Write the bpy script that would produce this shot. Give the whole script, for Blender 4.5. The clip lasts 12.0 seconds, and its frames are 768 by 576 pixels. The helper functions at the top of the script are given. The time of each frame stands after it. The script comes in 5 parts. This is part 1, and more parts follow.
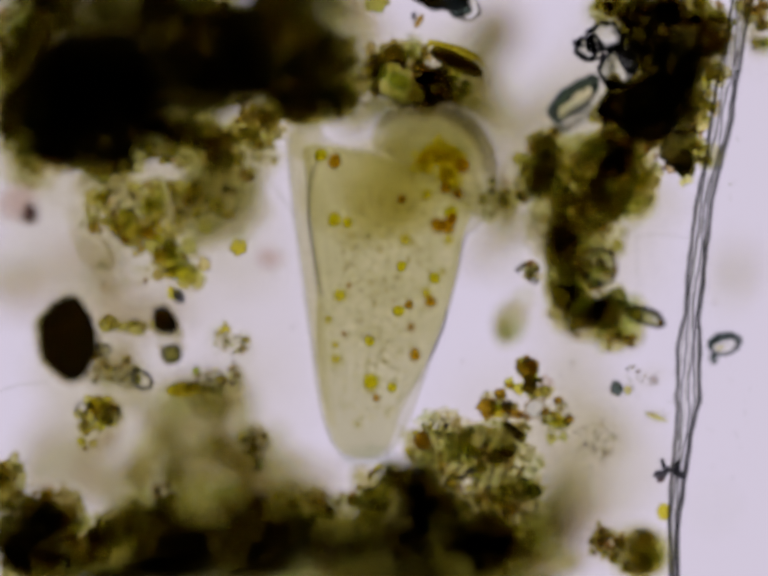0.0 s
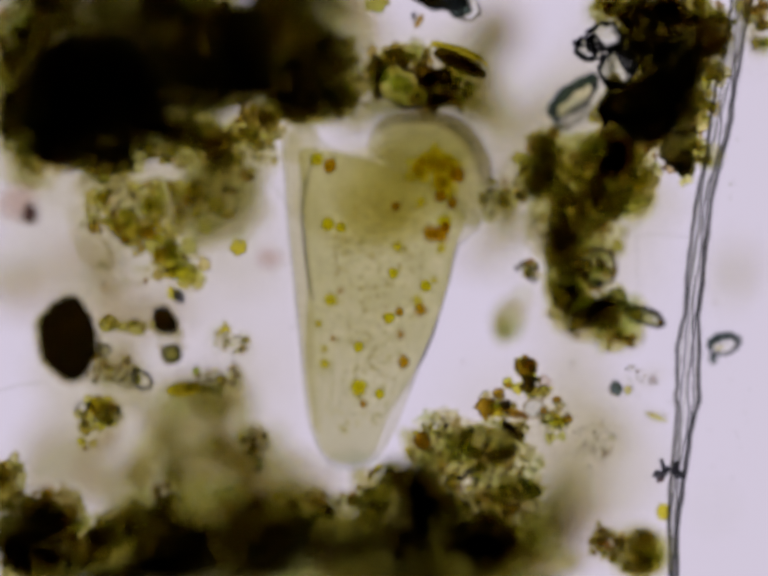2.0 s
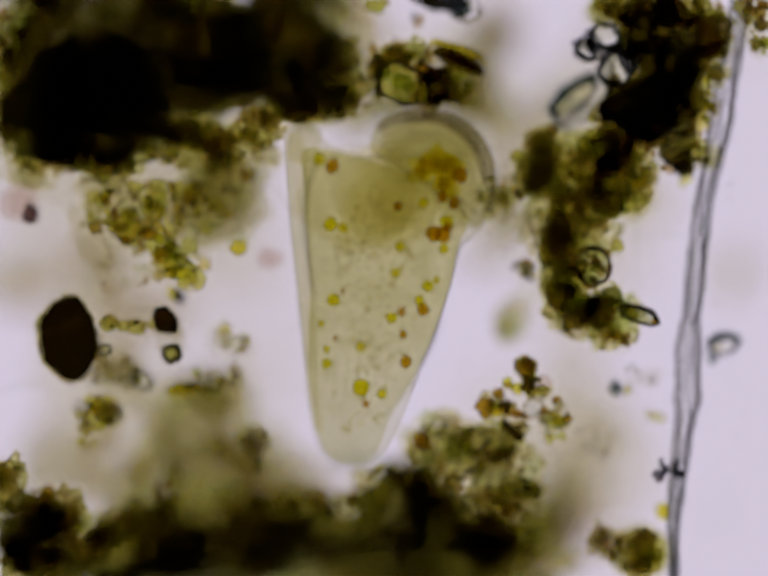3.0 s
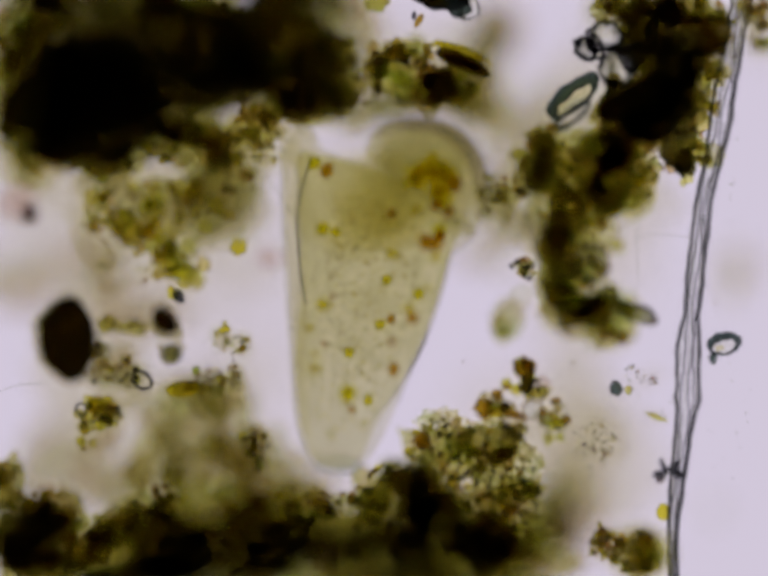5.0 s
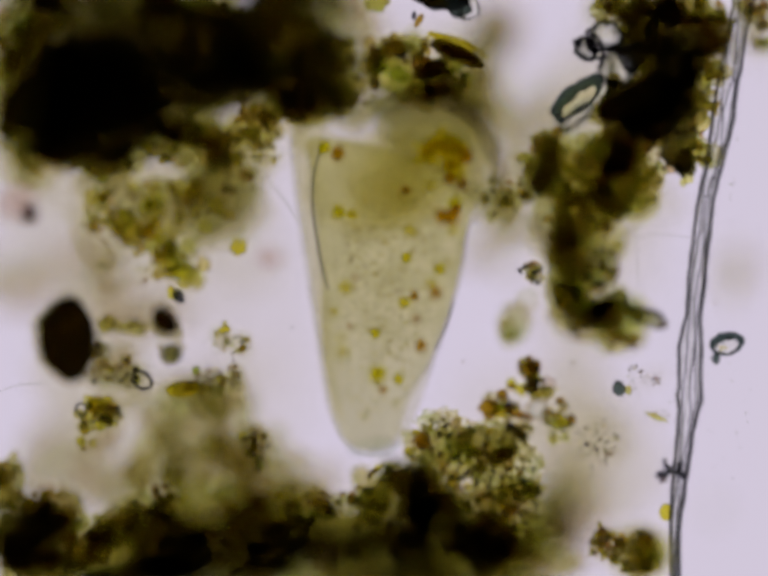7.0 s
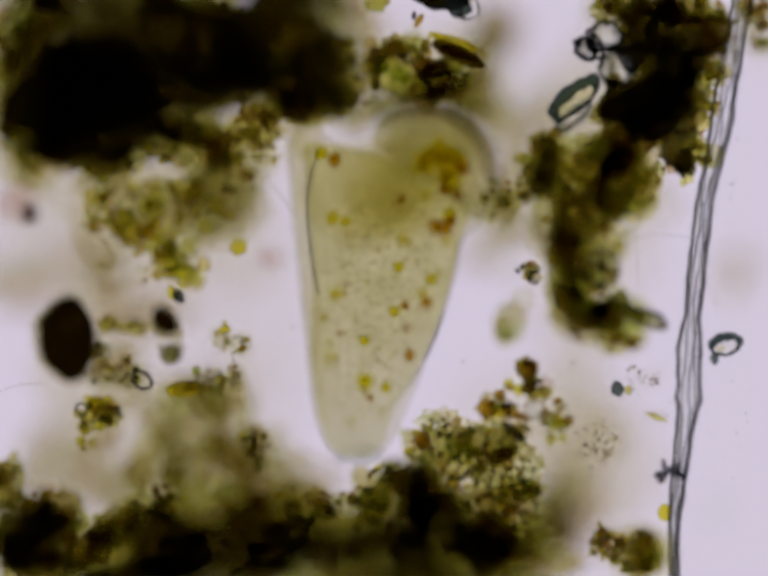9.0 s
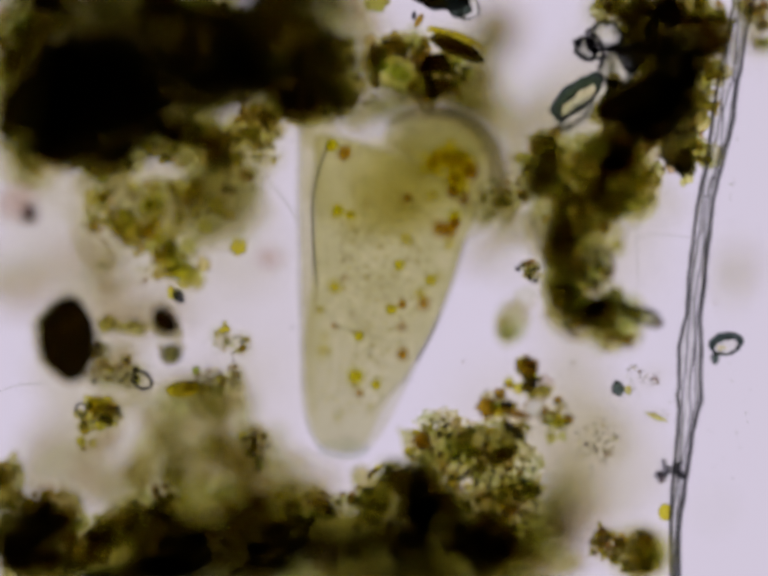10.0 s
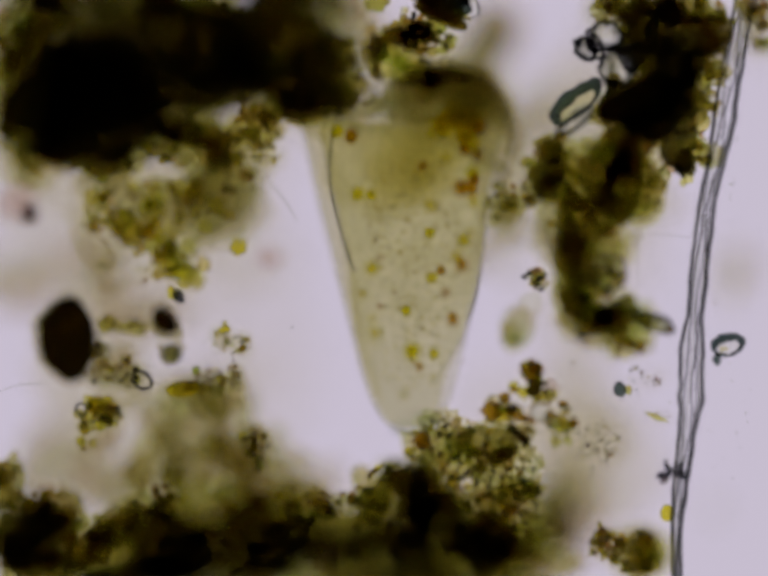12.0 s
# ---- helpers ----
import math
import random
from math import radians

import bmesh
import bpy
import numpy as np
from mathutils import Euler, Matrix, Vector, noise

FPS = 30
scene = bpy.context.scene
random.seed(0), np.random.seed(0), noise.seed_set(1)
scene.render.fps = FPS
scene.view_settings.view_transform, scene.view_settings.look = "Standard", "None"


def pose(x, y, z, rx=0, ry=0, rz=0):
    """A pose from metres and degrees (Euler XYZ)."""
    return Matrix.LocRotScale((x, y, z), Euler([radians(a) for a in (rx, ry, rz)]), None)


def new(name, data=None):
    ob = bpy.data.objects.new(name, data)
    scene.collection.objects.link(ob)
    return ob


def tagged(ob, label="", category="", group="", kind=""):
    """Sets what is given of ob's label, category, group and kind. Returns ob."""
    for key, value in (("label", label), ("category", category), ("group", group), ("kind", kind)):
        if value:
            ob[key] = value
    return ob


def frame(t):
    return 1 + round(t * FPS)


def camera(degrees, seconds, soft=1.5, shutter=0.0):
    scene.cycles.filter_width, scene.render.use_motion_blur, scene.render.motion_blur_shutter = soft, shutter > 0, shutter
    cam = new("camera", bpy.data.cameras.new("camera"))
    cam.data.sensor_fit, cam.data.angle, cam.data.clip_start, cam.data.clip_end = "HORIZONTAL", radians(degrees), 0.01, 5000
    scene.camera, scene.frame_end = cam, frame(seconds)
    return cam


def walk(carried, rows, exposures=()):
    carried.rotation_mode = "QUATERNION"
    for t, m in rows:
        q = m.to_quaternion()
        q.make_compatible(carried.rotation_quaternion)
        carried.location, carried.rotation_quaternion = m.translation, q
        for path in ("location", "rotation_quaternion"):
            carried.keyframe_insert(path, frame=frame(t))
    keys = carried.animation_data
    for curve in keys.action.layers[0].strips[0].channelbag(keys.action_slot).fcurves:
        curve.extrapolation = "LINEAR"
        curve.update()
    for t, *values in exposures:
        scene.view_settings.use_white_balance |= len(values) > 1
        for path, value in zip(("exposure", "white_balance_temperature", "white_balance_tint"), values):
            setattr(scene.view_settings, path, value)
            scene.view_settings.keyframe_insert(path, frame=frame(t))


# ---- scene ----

# A drop of pond water on a microscope slide, enlarged so that the field is about 1.57 m wide.
# Field coordinates u, v run in thousandths to the right and downwards from the field's upper left corner.
DIST = 22.45          # objective to the plane of focus


def at(u, v, z=0.0):
    """The place over the field point u, v at height z."""
    k = (DIST - z) / DIST * 0.001
    return Vector(((u - 784.0) * k, (588.0 - v) * k, z))


# ---- camera ----
cam = camera(4.0, 12.0, soft=5.0)
cam.data.dof.use_dof = True
cam.data.dof.focus_distance = DIST
cam.data.dof.aperture_fstop = 0.08
# the fine focus is turned up, then down again
walk(cam, [(t, pose(0, 0, DIST + z)) for t, z in
           ((0, 0.028), (1.0, 0.028), (2.0, 0.032), (2.5, 0.062), (3.0, 0.068), (3.4, 0.064), (4.6, 0.003), (5.0, 0.0), (12.0, 0.0))],
     exposures=[(0, -0.05), (11, -0.05), (11.5, -0.19), (12, -0.22)])

# ---- light ----
world = bpy.data.worlds.new("dark_room")
scene.world = world
world.use_nodes = True
world.node_tree.nodes["Background"].inputs[0].default_value = (0.30, 0.32, 0.36, 1)
world.node_tree.nodes["Background"].inputs[1].default_value = 0.02
scene.cycles.max_bounces = 64
scene.cycles.transmission_bounces = 64
scene.cycles.transparent_max_bounces = 64


# ---- materials ----
def nodes_of(name):
    m = bpy.data.materials.new(name)
    m.use_nodes = True
    m.node_tree.nodes.clear()
    return m, m.node_tree.nodes, m.node_tree.links


def rgba(c):
    return (c[0], c[1], c[2], 1.0)


def tint(nodes, links, c1, c2, scale, island=True, hue=0.0):
    """Colour that wanders between c1 and c2 from grain to grain and in two sizes of mottling."""
    coord = nodes.new("ShaderNodeTexCoord")
    n1 = nodes.new("ShaderNodeTexNoise")
    n1.inputs["Scale"].default_value, n1.inputs["Detail"].default_value = scale, 4
    n2 = nodes.new("ShaderNodeTexNoise")
    n2.inputs["Scale"].default_value, n2.inputs["Detail"].default_value = scale * 5.3, 2
    links.new(coord.outputs["Object"], n1.inputs["Vector"])
    links.new(coord.outputs["Object"], n2.inputs["Vector"])
    both = nodes.new("ShaderNodeMath")
    both.operation = "MULTIPLY_ADD"
    links.new(n2.outputs["Fac"], both.inputs[0])
    both.inputs[1].default_value = 0.4
    links.new(n1.outputs["Fac"], both.inputs[2])
    ramp = nodes.new("ShaderNodeMapRange")
    ramp.inputs["From Min"].default_value, ramp.inputs["From Max"].default_value = 0.45, 0.95
    links.new(both.outputs[0], ramp.inputs["Value"])
    fac = ramp.outputs[0]
    if island:
        geo = nodes.new("ShaderNodeNewGeometry")
        mean = nodes.new("ShaderNodeMath")
        mean.operation = "MULTIPLY_ADD"
        links.new(geo.outputs["Random Per Island"], mean.inputs[0])
        mean.inputs[1].default_value = 0.65
        half = nodes.new("ShaderNodeMath")
        half.operation = "MULTIPLY"
        links.new(fac, half.inputs[0])
        half.inputs[1].default_value = 0.35
        links.new(half.outputs[0], mean.inputs[2])
        fac = mean.outputs[0]
    mix = nodes.new("ShaderNodeMix")
    mix.data_type = "RGBA"
    links.new(fac, mix.inputs["Factor"])
    mix.inputs["A"].default_value, mix.inputs["B"].default_value = rgba(c1), rgba(c2)
    if not hue:
        return mix.outputs["Result"], n2.outputs["Fac"]
    # the hue strays between rust and green, in patches and from grain to grain
    n3 = nodes.new("ShaderNodeTexNoise")
    n3.inputs["Scale"].default_value, n3.inputs["Detail"].default_value = 13.0, 3
    links.new(coord.outputs["Object"], n3.inputs["Vector"])
    patch = nodes.new("ShaderNodeMapRange")
    patch.clamp = False
    patch.inputs["From Min"].default_value, patch.inputs["From Max"].default_value = 0.3, 0.7
    patch.inputs["To Min"].default_value, patch.inputs["To Max"].default_value = 0.5 - 1.4 * hue, 0.5 + 0.9 * hue
    links.new(n3.outputs["Fac"], patch.inputs["Value"])
    shade = patch.outputs[0]
    if island:
        geo2 = nodes.new("ShaderNodeNewGeometry")
        scramble = nodes.new("ShaderNodeMath")
        scramble.operation = "MULTIPLY"
        links.new(geo2.outputs["Random Per Island"], scramble.inputs[0])
        scramble.inputs[1].default_value = 17.3
        rest = nodes.new("ShaderNodeMath")
        rest.operation = "FRACT"
        links.new(scramble.outputs[0], rest.inputs[0])
        stray = nodes.new("ShaderNodeMath")
        stray.operation = "MULTIPLY_ADD"
        links.new(rest.outputs[0], stray.inputs[0])
        stray.inputs[1].default_value = hue * 2.0
        back = nodes.new("ShaderNodeMath")
        back.operation = "SUBTRACT"
        links.new(shade, back.inputs[0])
        back.inputs[1].default_value = hue
        links.new(back.outputs[0], stray.inputs[2])
        shade = stray.outputs[0]
    hsv = nodes.new("ShaderNodeHueSaturation")
    links.new(shade, hsv.inputs["Hue"])
    links.new(mix.outputs["Result"], hsv.inputs["Color"])
    return hsv.outputs["Color"], n2.outputs["Fac"]


def translucent(name, c1, c2, ior=1.06, rough=0.05, clear=0.0, scale=30.0, island=True, bump=0.0, hue=0.0, thin=None):
    """Refracting matter in water; clear is the part of the light that goes straight on.
    thin: a paler colour put in towards the foot for the light a thinner body lets through."""
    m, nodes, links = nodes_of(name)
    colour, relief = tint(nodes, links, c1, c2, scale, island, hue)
    # light coming through the thinner foot is put into the colour here
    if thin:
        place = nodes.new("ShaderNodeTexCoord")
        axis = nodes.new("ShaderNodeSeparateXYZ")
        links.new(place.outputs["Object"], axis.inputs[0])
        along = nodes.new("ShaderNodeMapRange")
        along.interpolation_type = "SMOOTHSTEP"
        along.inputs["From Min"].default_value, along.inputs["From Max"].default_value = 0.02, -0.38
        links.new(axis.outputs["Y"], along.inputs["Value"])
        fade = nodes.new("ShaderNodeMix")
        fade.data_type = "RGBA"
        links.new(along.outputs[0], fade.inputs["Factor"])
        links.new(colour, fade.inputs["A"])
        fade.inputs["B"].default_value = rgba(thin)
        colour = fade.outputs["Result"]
    normal = None
    if bump:
        b = nodes.new("ShaderNodeBump")
        b.inputs["Strength"].default_value, b.inputs["Distance"].default_value = bump, 0.004
        links.new(relief, b.inputs["Height"])
        normal = b.outputs[0]
    bend = nodes.new("ShaderNodeBsdfRefraction")
    bend.inputs["IOR"].default_value, bend.inputs["Roughness"].default_value = ior, rough
    links.new(colour, bend.inputs["Color"])
    if normal:
        links.new(normal, bend.inputs["Normal"])
    straight = nodes.new("ShaderNodeBsdfTransparent")
    links.new(colour, straight.inputs["Color"])
    mix = nodes.new("ShaderNodeMixShader")
    mix.inputs[0].default_value = clear
    links.new(bend.outputs[0], mix.inputs[1])
    links.new(straight.outputs[0], mix.inputs[2])
    out = nodes.new("ShaderNodeOutputMaterial")
    links.new(mix.outputs[0], out.inputs["Surface"])
    return m


def mottled(name, colours, low=0.32, high=0.68, scale=26.0, ior=1.04, clear=0.6, hue=0.03):
    """Amorphous detritus: a film of rotted matter whose density wanders from black flecks to clear gaps."""
    m, nodes, links = nodes_of(name)
    coord = nodes.new("ShaderNodeTexCoord")
    n1 = nodes.new("ShaderNodeTexNoise")
    n1.inputs["Scale"].default_value, n1.inputs["Detail"].default_value, n1.inputs["Roughness"].default_value = scale, 7, 0.68
    n1.inputs["Distortion"].default_value = 0.8
    n2 = nodes.new("ShaderNodeTexNoise")
    n2.inputs["Scale"].default_value, n2.inputs["Detail"].default_value = 17.0, 2
    links.new(coord.outputs["Object"], n1.inputs["Vector"])
    links.new(coord.outputs["Object"], n2.inputs["Vector"])
    span = nodes.new("ShaderNodeMapRange")
    span.inputs["From Min"].default_value, span.inputs["From Max"].default_value = low, high
    links.new(n1.outputs["Fac"], span.inputs["Value"])
    ramp = nodes.new("ShaderNodeValToRGB")
    stops = ramp.color_ramp.elements
    while len(stops) < len(colours):
        stops.new(0.5)
    for i, c in enumerate(colours):
        stops[i].position, stops[i].color = i / (len(colours) - 1), rgba(c)
    links.new(span.outputs[0], ramp.inputs[0])
    patch = nodes.new("ShaderNodeMapRange")
    patch.inputs["From Min"].default_value, patch.inputs["From Max"].default_value = 0.3, 0.7
    patch.inputs["To Min"].default_value, patch.inputs["To Max"].default_value = 0.507 - 0.8 * hue, 0.507 + hue
    links.new(n2.outputs["Fac"], patch.inputs["Value"])
    hsv = nodes.new("ShaderNodeHueSaturation")
    links.new(patch.outputs[0], hsv.inputs["Hue"])
    hsv.inputs["Saturation"].default_value = 0.96
    links.new(ramp.outputs[0], hsv.inputs["Color"])
    b = nodes.new("ShaderNodeBump")
    b.inputs["Strength"].default_value, b.inputs["Distance"].default_value = 0.7, 0.006
    links.new(n1.outputs["Fac"], b.inputs["Height"])
    bend = nodes.new("ShaderNodeBsdfRefraction")
    bend.inputs["IOR"].default_value, bend.inputs["Roughness"].default_value = ior, 0.05
    links.new(hsv.outputs["Color"], bend.inputs["Color"])
    links.new(b.outputs[0], bend.inputs["Normal"])
    straight = nodes.new("ShaderNodeBsdfTransparent")
    links.new(hsv.outputs["Color"], straight.inputs["Color"])
    mix = nodes.new("ShaderNodeMixShader")
    mix.inputs[0].default_value = clear
    links.new(bend.outputs[0], mix.inputs[1])
    links.new(straight.outputs[0], mix.inputs[2])
    out = nodes.new("ShaderNodeOutputMaterial")
    links.new(mix.outputs[0], out.inputs["Surface"])
    return m


def lamp_face(name, colour, strength):
    """The evenly lit front lens of the condenser."""
    m, nodes, links = nodes_of(name)
    e = nodes.new("ShaderNodeEmission")
    e.inputs["Color"].default_value, e.inputs["Strength"].default_value = rgba(colour), strength
    out = nodes.new("ShaderNodeOutputMaterial")
    links.new(e.outputs[0], out.inputs["Surface"])
    return m


LAMP = lamp_face("condenser_light", (0.675, 0.605, 0.737), 1.0)
SLIDE = translucent("slide_glass", (0.995, 0.995, 0.995), (0.985, 0.987, 0.987), clear=1.0, scale=1.5, island=False)
HUMUS = translucent("black_humus", (0.15, 0.12, 0.014), (0.52, 0.46, 0.10), 1.05, 0.2, 0.5, 16, False, 0.6, hue=0.015)
GRAIN_BLACK = translucent("black_mineral", (0.025, 0.019, 0.006), (0.19, 0.155, 0.03), 1.10, 0.10, 0.2, 25, False, 0.4)
CRUST_BLACK = mottled("black_rot", ((0.16, 0.145, 0.06), (0.38, 0.352, 0.16), (0.55, 0.522, 0.28), (0.72, 0.69, 0.45)), 0.3, 0.7, 16, 1.02)
CRUST_DARK = mottled("dark_brown_rot", ((0.10, 0.085, 0.025), (0.42, 0.385, 0.15), (0.66, 0.625, 0.34), (0.83, 0.80, 0.55), (0.945, 0.93, 0.79)), 0.3, 0.66, 34, 1.02)
CRUST_BROWN = mottled("brown_rot", ((0.18, 0.155, 0.06), (0.62, 0.58, 0.32), (0.82, 0.79, 0.54), (0.92, 0.905, 0.73), (0.975, 0.97, 0.90)), 0.31, 0.64, 42, 1.025)
CRUST_OLIVE = mottled("olive_rot", ((0.26, 0.235, 0.10), (0.74, 0.71, 0.45), (0.89, 0.868, 0.67), (0.95, 0.942, 0.83), (0.985, 0.983, 0.955)), 0.31, 0.62, 58, 1.03)
CRUST_PALE = mottled("pale_rot", ((0.62, 0.59, 0.43), (0.86, 0.845, 0.72), (0.94, 0.93, 0.85), (0.975, 0.97, 0.935), (0.99, 0.99, 0.975)), 0.3, 0.64, 26, 1.02)
MATRIX = translucent("brown_slime", (0.71, 0.68, 0.33), (0.925, 0.913, 0.69), 1.02, 0.10, 0.6, 14, True, 0.6, hue=0.016)
MIST = translucent("grey_flocs", (0.875, 0.857, 0.755), (0.968, 0.961, 0.922), 1.02, 0.10, 0.7, 9, hue=0.03)
VEIL = translucent("thin_slime_and_veiling", (0.945, 0.94, 0.88), (0.985, 0.983, 0.965), 1.01, 0.05, 0.8, 4)
SAGE = translucent("grey_green_flocs", (0.80, 0.782, 0.63), (0.94, 0.93, 0.86), 1.03, 0.10, 0.6, 9, hue=0.03)
DARK = translucent("dark_grains", (0.45, 0.405, 0.09), (0.83, 0.81, 0.39), 1.06, 0.08, 0.45, hue=0.018)
BROWN = translucent("brown_grains", (0.59, 0.52, 0.15), (0.93, 0.90, 0.57), 1.07, 0.06, 0.35, hue=0.022)
OLIVE = translucent("olive_grains", (0.77, 0.72, 0.27), (0.96, 0.945, 0.67), 1.06, 0.04, 0.35, hue=0.018)
PALE = translucent("pale_grains", (0.88, 0.85, 0.55), (0.985, 0.98, 0.90), 1.06, 0.04, 0.4, hue=0.025)
SPECK = translucent("fine_specks", (0.40, 0.38, 0.20), (0.90, 0.88, 0.66), 1.15, 0.02, 0.2, hue=0.06)
GRIT = translucent("mixed_grit", (0.55, 0.50, 0.16), (0.97, 0.955, 0.72), 1.06, 0.06, 0.45, hue=0.03)
RUST = translucent("rust_grains", (0.44, 0.31, 0.04), (0.76, 0.62, 0.18), 1.08, 0.08, 0.4)
WALL = translucent("dark_cell_wall", (0.14, 0.11, 0.08), (0.48, 0.42, 0.28), 1.18, 0.03, 0.15)
TEAL = translucent("teal_silica", (0.12, 0.19, 0.20), (0.42, 0.48, 0.43), 1.16, 0.02, 0.1)
GLASSY = translucent("glassy_silica", (0.90, 0.91, 0.86), (0.98, 0.98, 0.95), 1.22, 0.01, 0.0, 20, False)
DEEPBLUE = translucent("blue_black_grains", (0.06, 0.07, 0.12), (0.36, 0.36, 0.38), 1.12, 0.03, 0.2)
CLEAR = translucent("clear_silica", (0.90, 0.91, 0.86), (0.98, 0.98, 0.95), 1.12, 0.01, 0.1)
FIBRE = translucent("cellulose", (0.95, 0.955, 0.945), (0.99, 0.99, 0.985), 1.08, 0.02, 0.4, 12, True, 0.5)
THREAD = translucent("dark_thread", (0.26, 0.27, 0.29), (0.56, 0.56, 0.56), 1.18, 0.03, 0.05)
ICE = translucent("bluish_holdfast", (0.90, 0.915, 0.90), (0.955, 0.965, 0.96), 1.03, 0.04, 0.4, 20, False, 0.4)
HAIR = translucent("fine_hair", (0.78, 0.79, 0.72), (0.92, 0.92, 0.88), 1.06, 0.03, 0.5)
SHARD = translucent("purple_brown_shard", (0.20, 0.13, 0.14), (0.50, 0.40, 0.38), 1.12, 0.03, 0.2)
CHLORO = translucent("green_chlorophyll", (0.48, 0.60, 0.16), (0.78, 0.82, 0.42), 1.05, 0.05, 0.5)
GOLD = translucent("golden_grains", (0.74, 0.68, 0.08), (0.95, 0.92, 0.42), 1.06, 0.04, 0.35, hue=0.012)
SMOKE = translucent("brown_haze", (0.765, 0.74, 0.53), (0.92, 0.908, 0.77), 1.01, 0.15, 0.7, 10, True, hue=0.018)
SLATE = translucent("grey_olive_blocks", (0.40, 0.385, 0.22), (0.78, 0.765, 0.52), 1.10, 0.06, 0.3, hue=0.03)
LIME = translucent("yellow_green_cell", (0.74, 0.70, 0.06), (0.92, 0.88, 0.30), 1.06, 0.03, 0.4)
PELLICLE = translucent("pellicle", (0.862, 0.858, 0.76), (0.925, 0.921, 0.855), 1.012, 0.0, 0.5, 14, False)
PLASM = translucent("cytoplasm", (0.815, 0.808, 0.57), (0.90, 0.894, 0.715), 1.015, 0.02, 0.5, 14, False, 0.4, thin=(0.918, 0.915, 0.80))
LOBE = translucent("oral_membrane", (0.84, 0.83, 0.675), (0.918, 0.911, 0.795), 1.010, 0.02, 0.5, 9, False)
GRANULE = translucent("pale_granules", (0.86, 0.83, 0.58), (0.975, 0.965, 0.87), 1.03, 0.04, 0.5, 60)
RIM = translucent("grey_mouth_rim", (0.73, 0.705, 0.62), (0.83, 0.81, 0.74), 1.02, 0.05, 0.6, 20, False)
FUNNEL = translucent("gullet_slime", (0.922, 0.91, 0.79), (0.963, 0.957, 0.885), 1.008, 0.05, 0.7, 8, False)
FOOD = translucent("yellow_food", (0.74, 0.69, 0.03), (0.93, 0.90, 0.15), 1.05, 0.05, 0.5, 60)
YOLK = translucent("yellow_food_grains", (0.92, 0.885, 0.30), (0.972, 0.955, 0.60), 1.02, 0.05, 0.6, 60)
PINK = translucent("pinkish_slime", (0.89, 0.83, 0.79), (0.95, 0.915, 0.895), 1.02, 0.1, 0.6, 12)
FOODRED = translucent("red_food", (0.46, 0.29, 0.02), (0.84, 0.66, 0.05), 1.05, 0.05, 0.5, 60)


# ---- building tools ----
def build_mesh(name, verts, faces, material, smooth=True):
    me = bpy.data.meshes.new(name)
    me.from_pydata([tuple(map(float, v)) for v in verts], [], [tuple(map(int, f)) for f in faces])
    me.materials.append(material)
    me.polygons.foreach_set("use_smooth", [smooth] * len(me.polygons))
    me.update()
    return me


def thing(name, u, v, z, label, category, group="", kind=""):
    ob = new(name)
    ob.empty_display_size = 0.02
    ob.location = at(u, v, z)
    return tagged(ob, label, category, group, kind)


def part(name, shape, material, parent, label="", kind="", smooth=True):
    """Links a shape (verts in the world at rest, faces) as one mesh under its thing."""
    verts, faces = shape
    top = parent
    base = Vector((0, 0, 0))
    while top is not None:
        base += top.location
        top = top.parent
    ob = new(name, build_mesh(name, np.asarray(verts) - np.array(base), faces, material, smooth))
    ob.parent = parent
    return tagged(ob, label, kind=kind)


def join(shapes):
    verts, faces, n = [], [], 0
    for v, f in shapes:
        v = np.asarray(v)
        verts.append(v)
        faces.extend([tuple(i + n for i in q) for q in f])
        n += len(v)
    return np.concatenate(verts), faces


def ball(level):
    bm = bmesh.new()
    bmesh.ops.create_icosphere(bm, subdivisions=level, radius=1.0)
    bm.verts.ensure_lookup_table()
    out = np.array([v.co[:] for v in bm.verts]), [tuple(v.index for v in f.verts) for f in bm.faces]
    bm.free()
    return out


BALLS = {level: ball(level) for level in (1, 2, 3, 4)}


def lumpy(level, seed, amount=0.25, scale=1.3):
    v, f = BALLS[level]
    k = [1 + amount * noise.noise(Vector(p) * scale + Vector((seed * 3.7, seed * 1.9, seed))) * 2 for p in v]
    return v * np.array(k)[:, None], f


GRAINS = [lumpy(3, s, 0.30, 1.6) for s in range(8)] + [lumpy(2, s + 20, 0.35, 1.4) for s in range(6)]


def turn(rng):
    q, r = np.linalg.qr(rng.normal(size=(3, 3)))
    return q * np.sign(np.diag(r))


def lump(u, v, z, ru, rv, rz, angle=0.0, seed=0, amount=0.18, scale=1.3, level=3):
    """One irregular body; ru, rv, rz in thousandths, angle in degrees anticlockwise."""
    p, f = lumpy(level, seed, amount, scale)
    p = p * np.array([ru, rv, rz]) * 0.001
    a = radians(angle)
    p = p @ np.array([[math.cos(a), math.sin(a), 0], [-math.sin(a), math.cos(a), 0], [0, 0, 1]])
    return p + np.array(at(u, v, z)), f


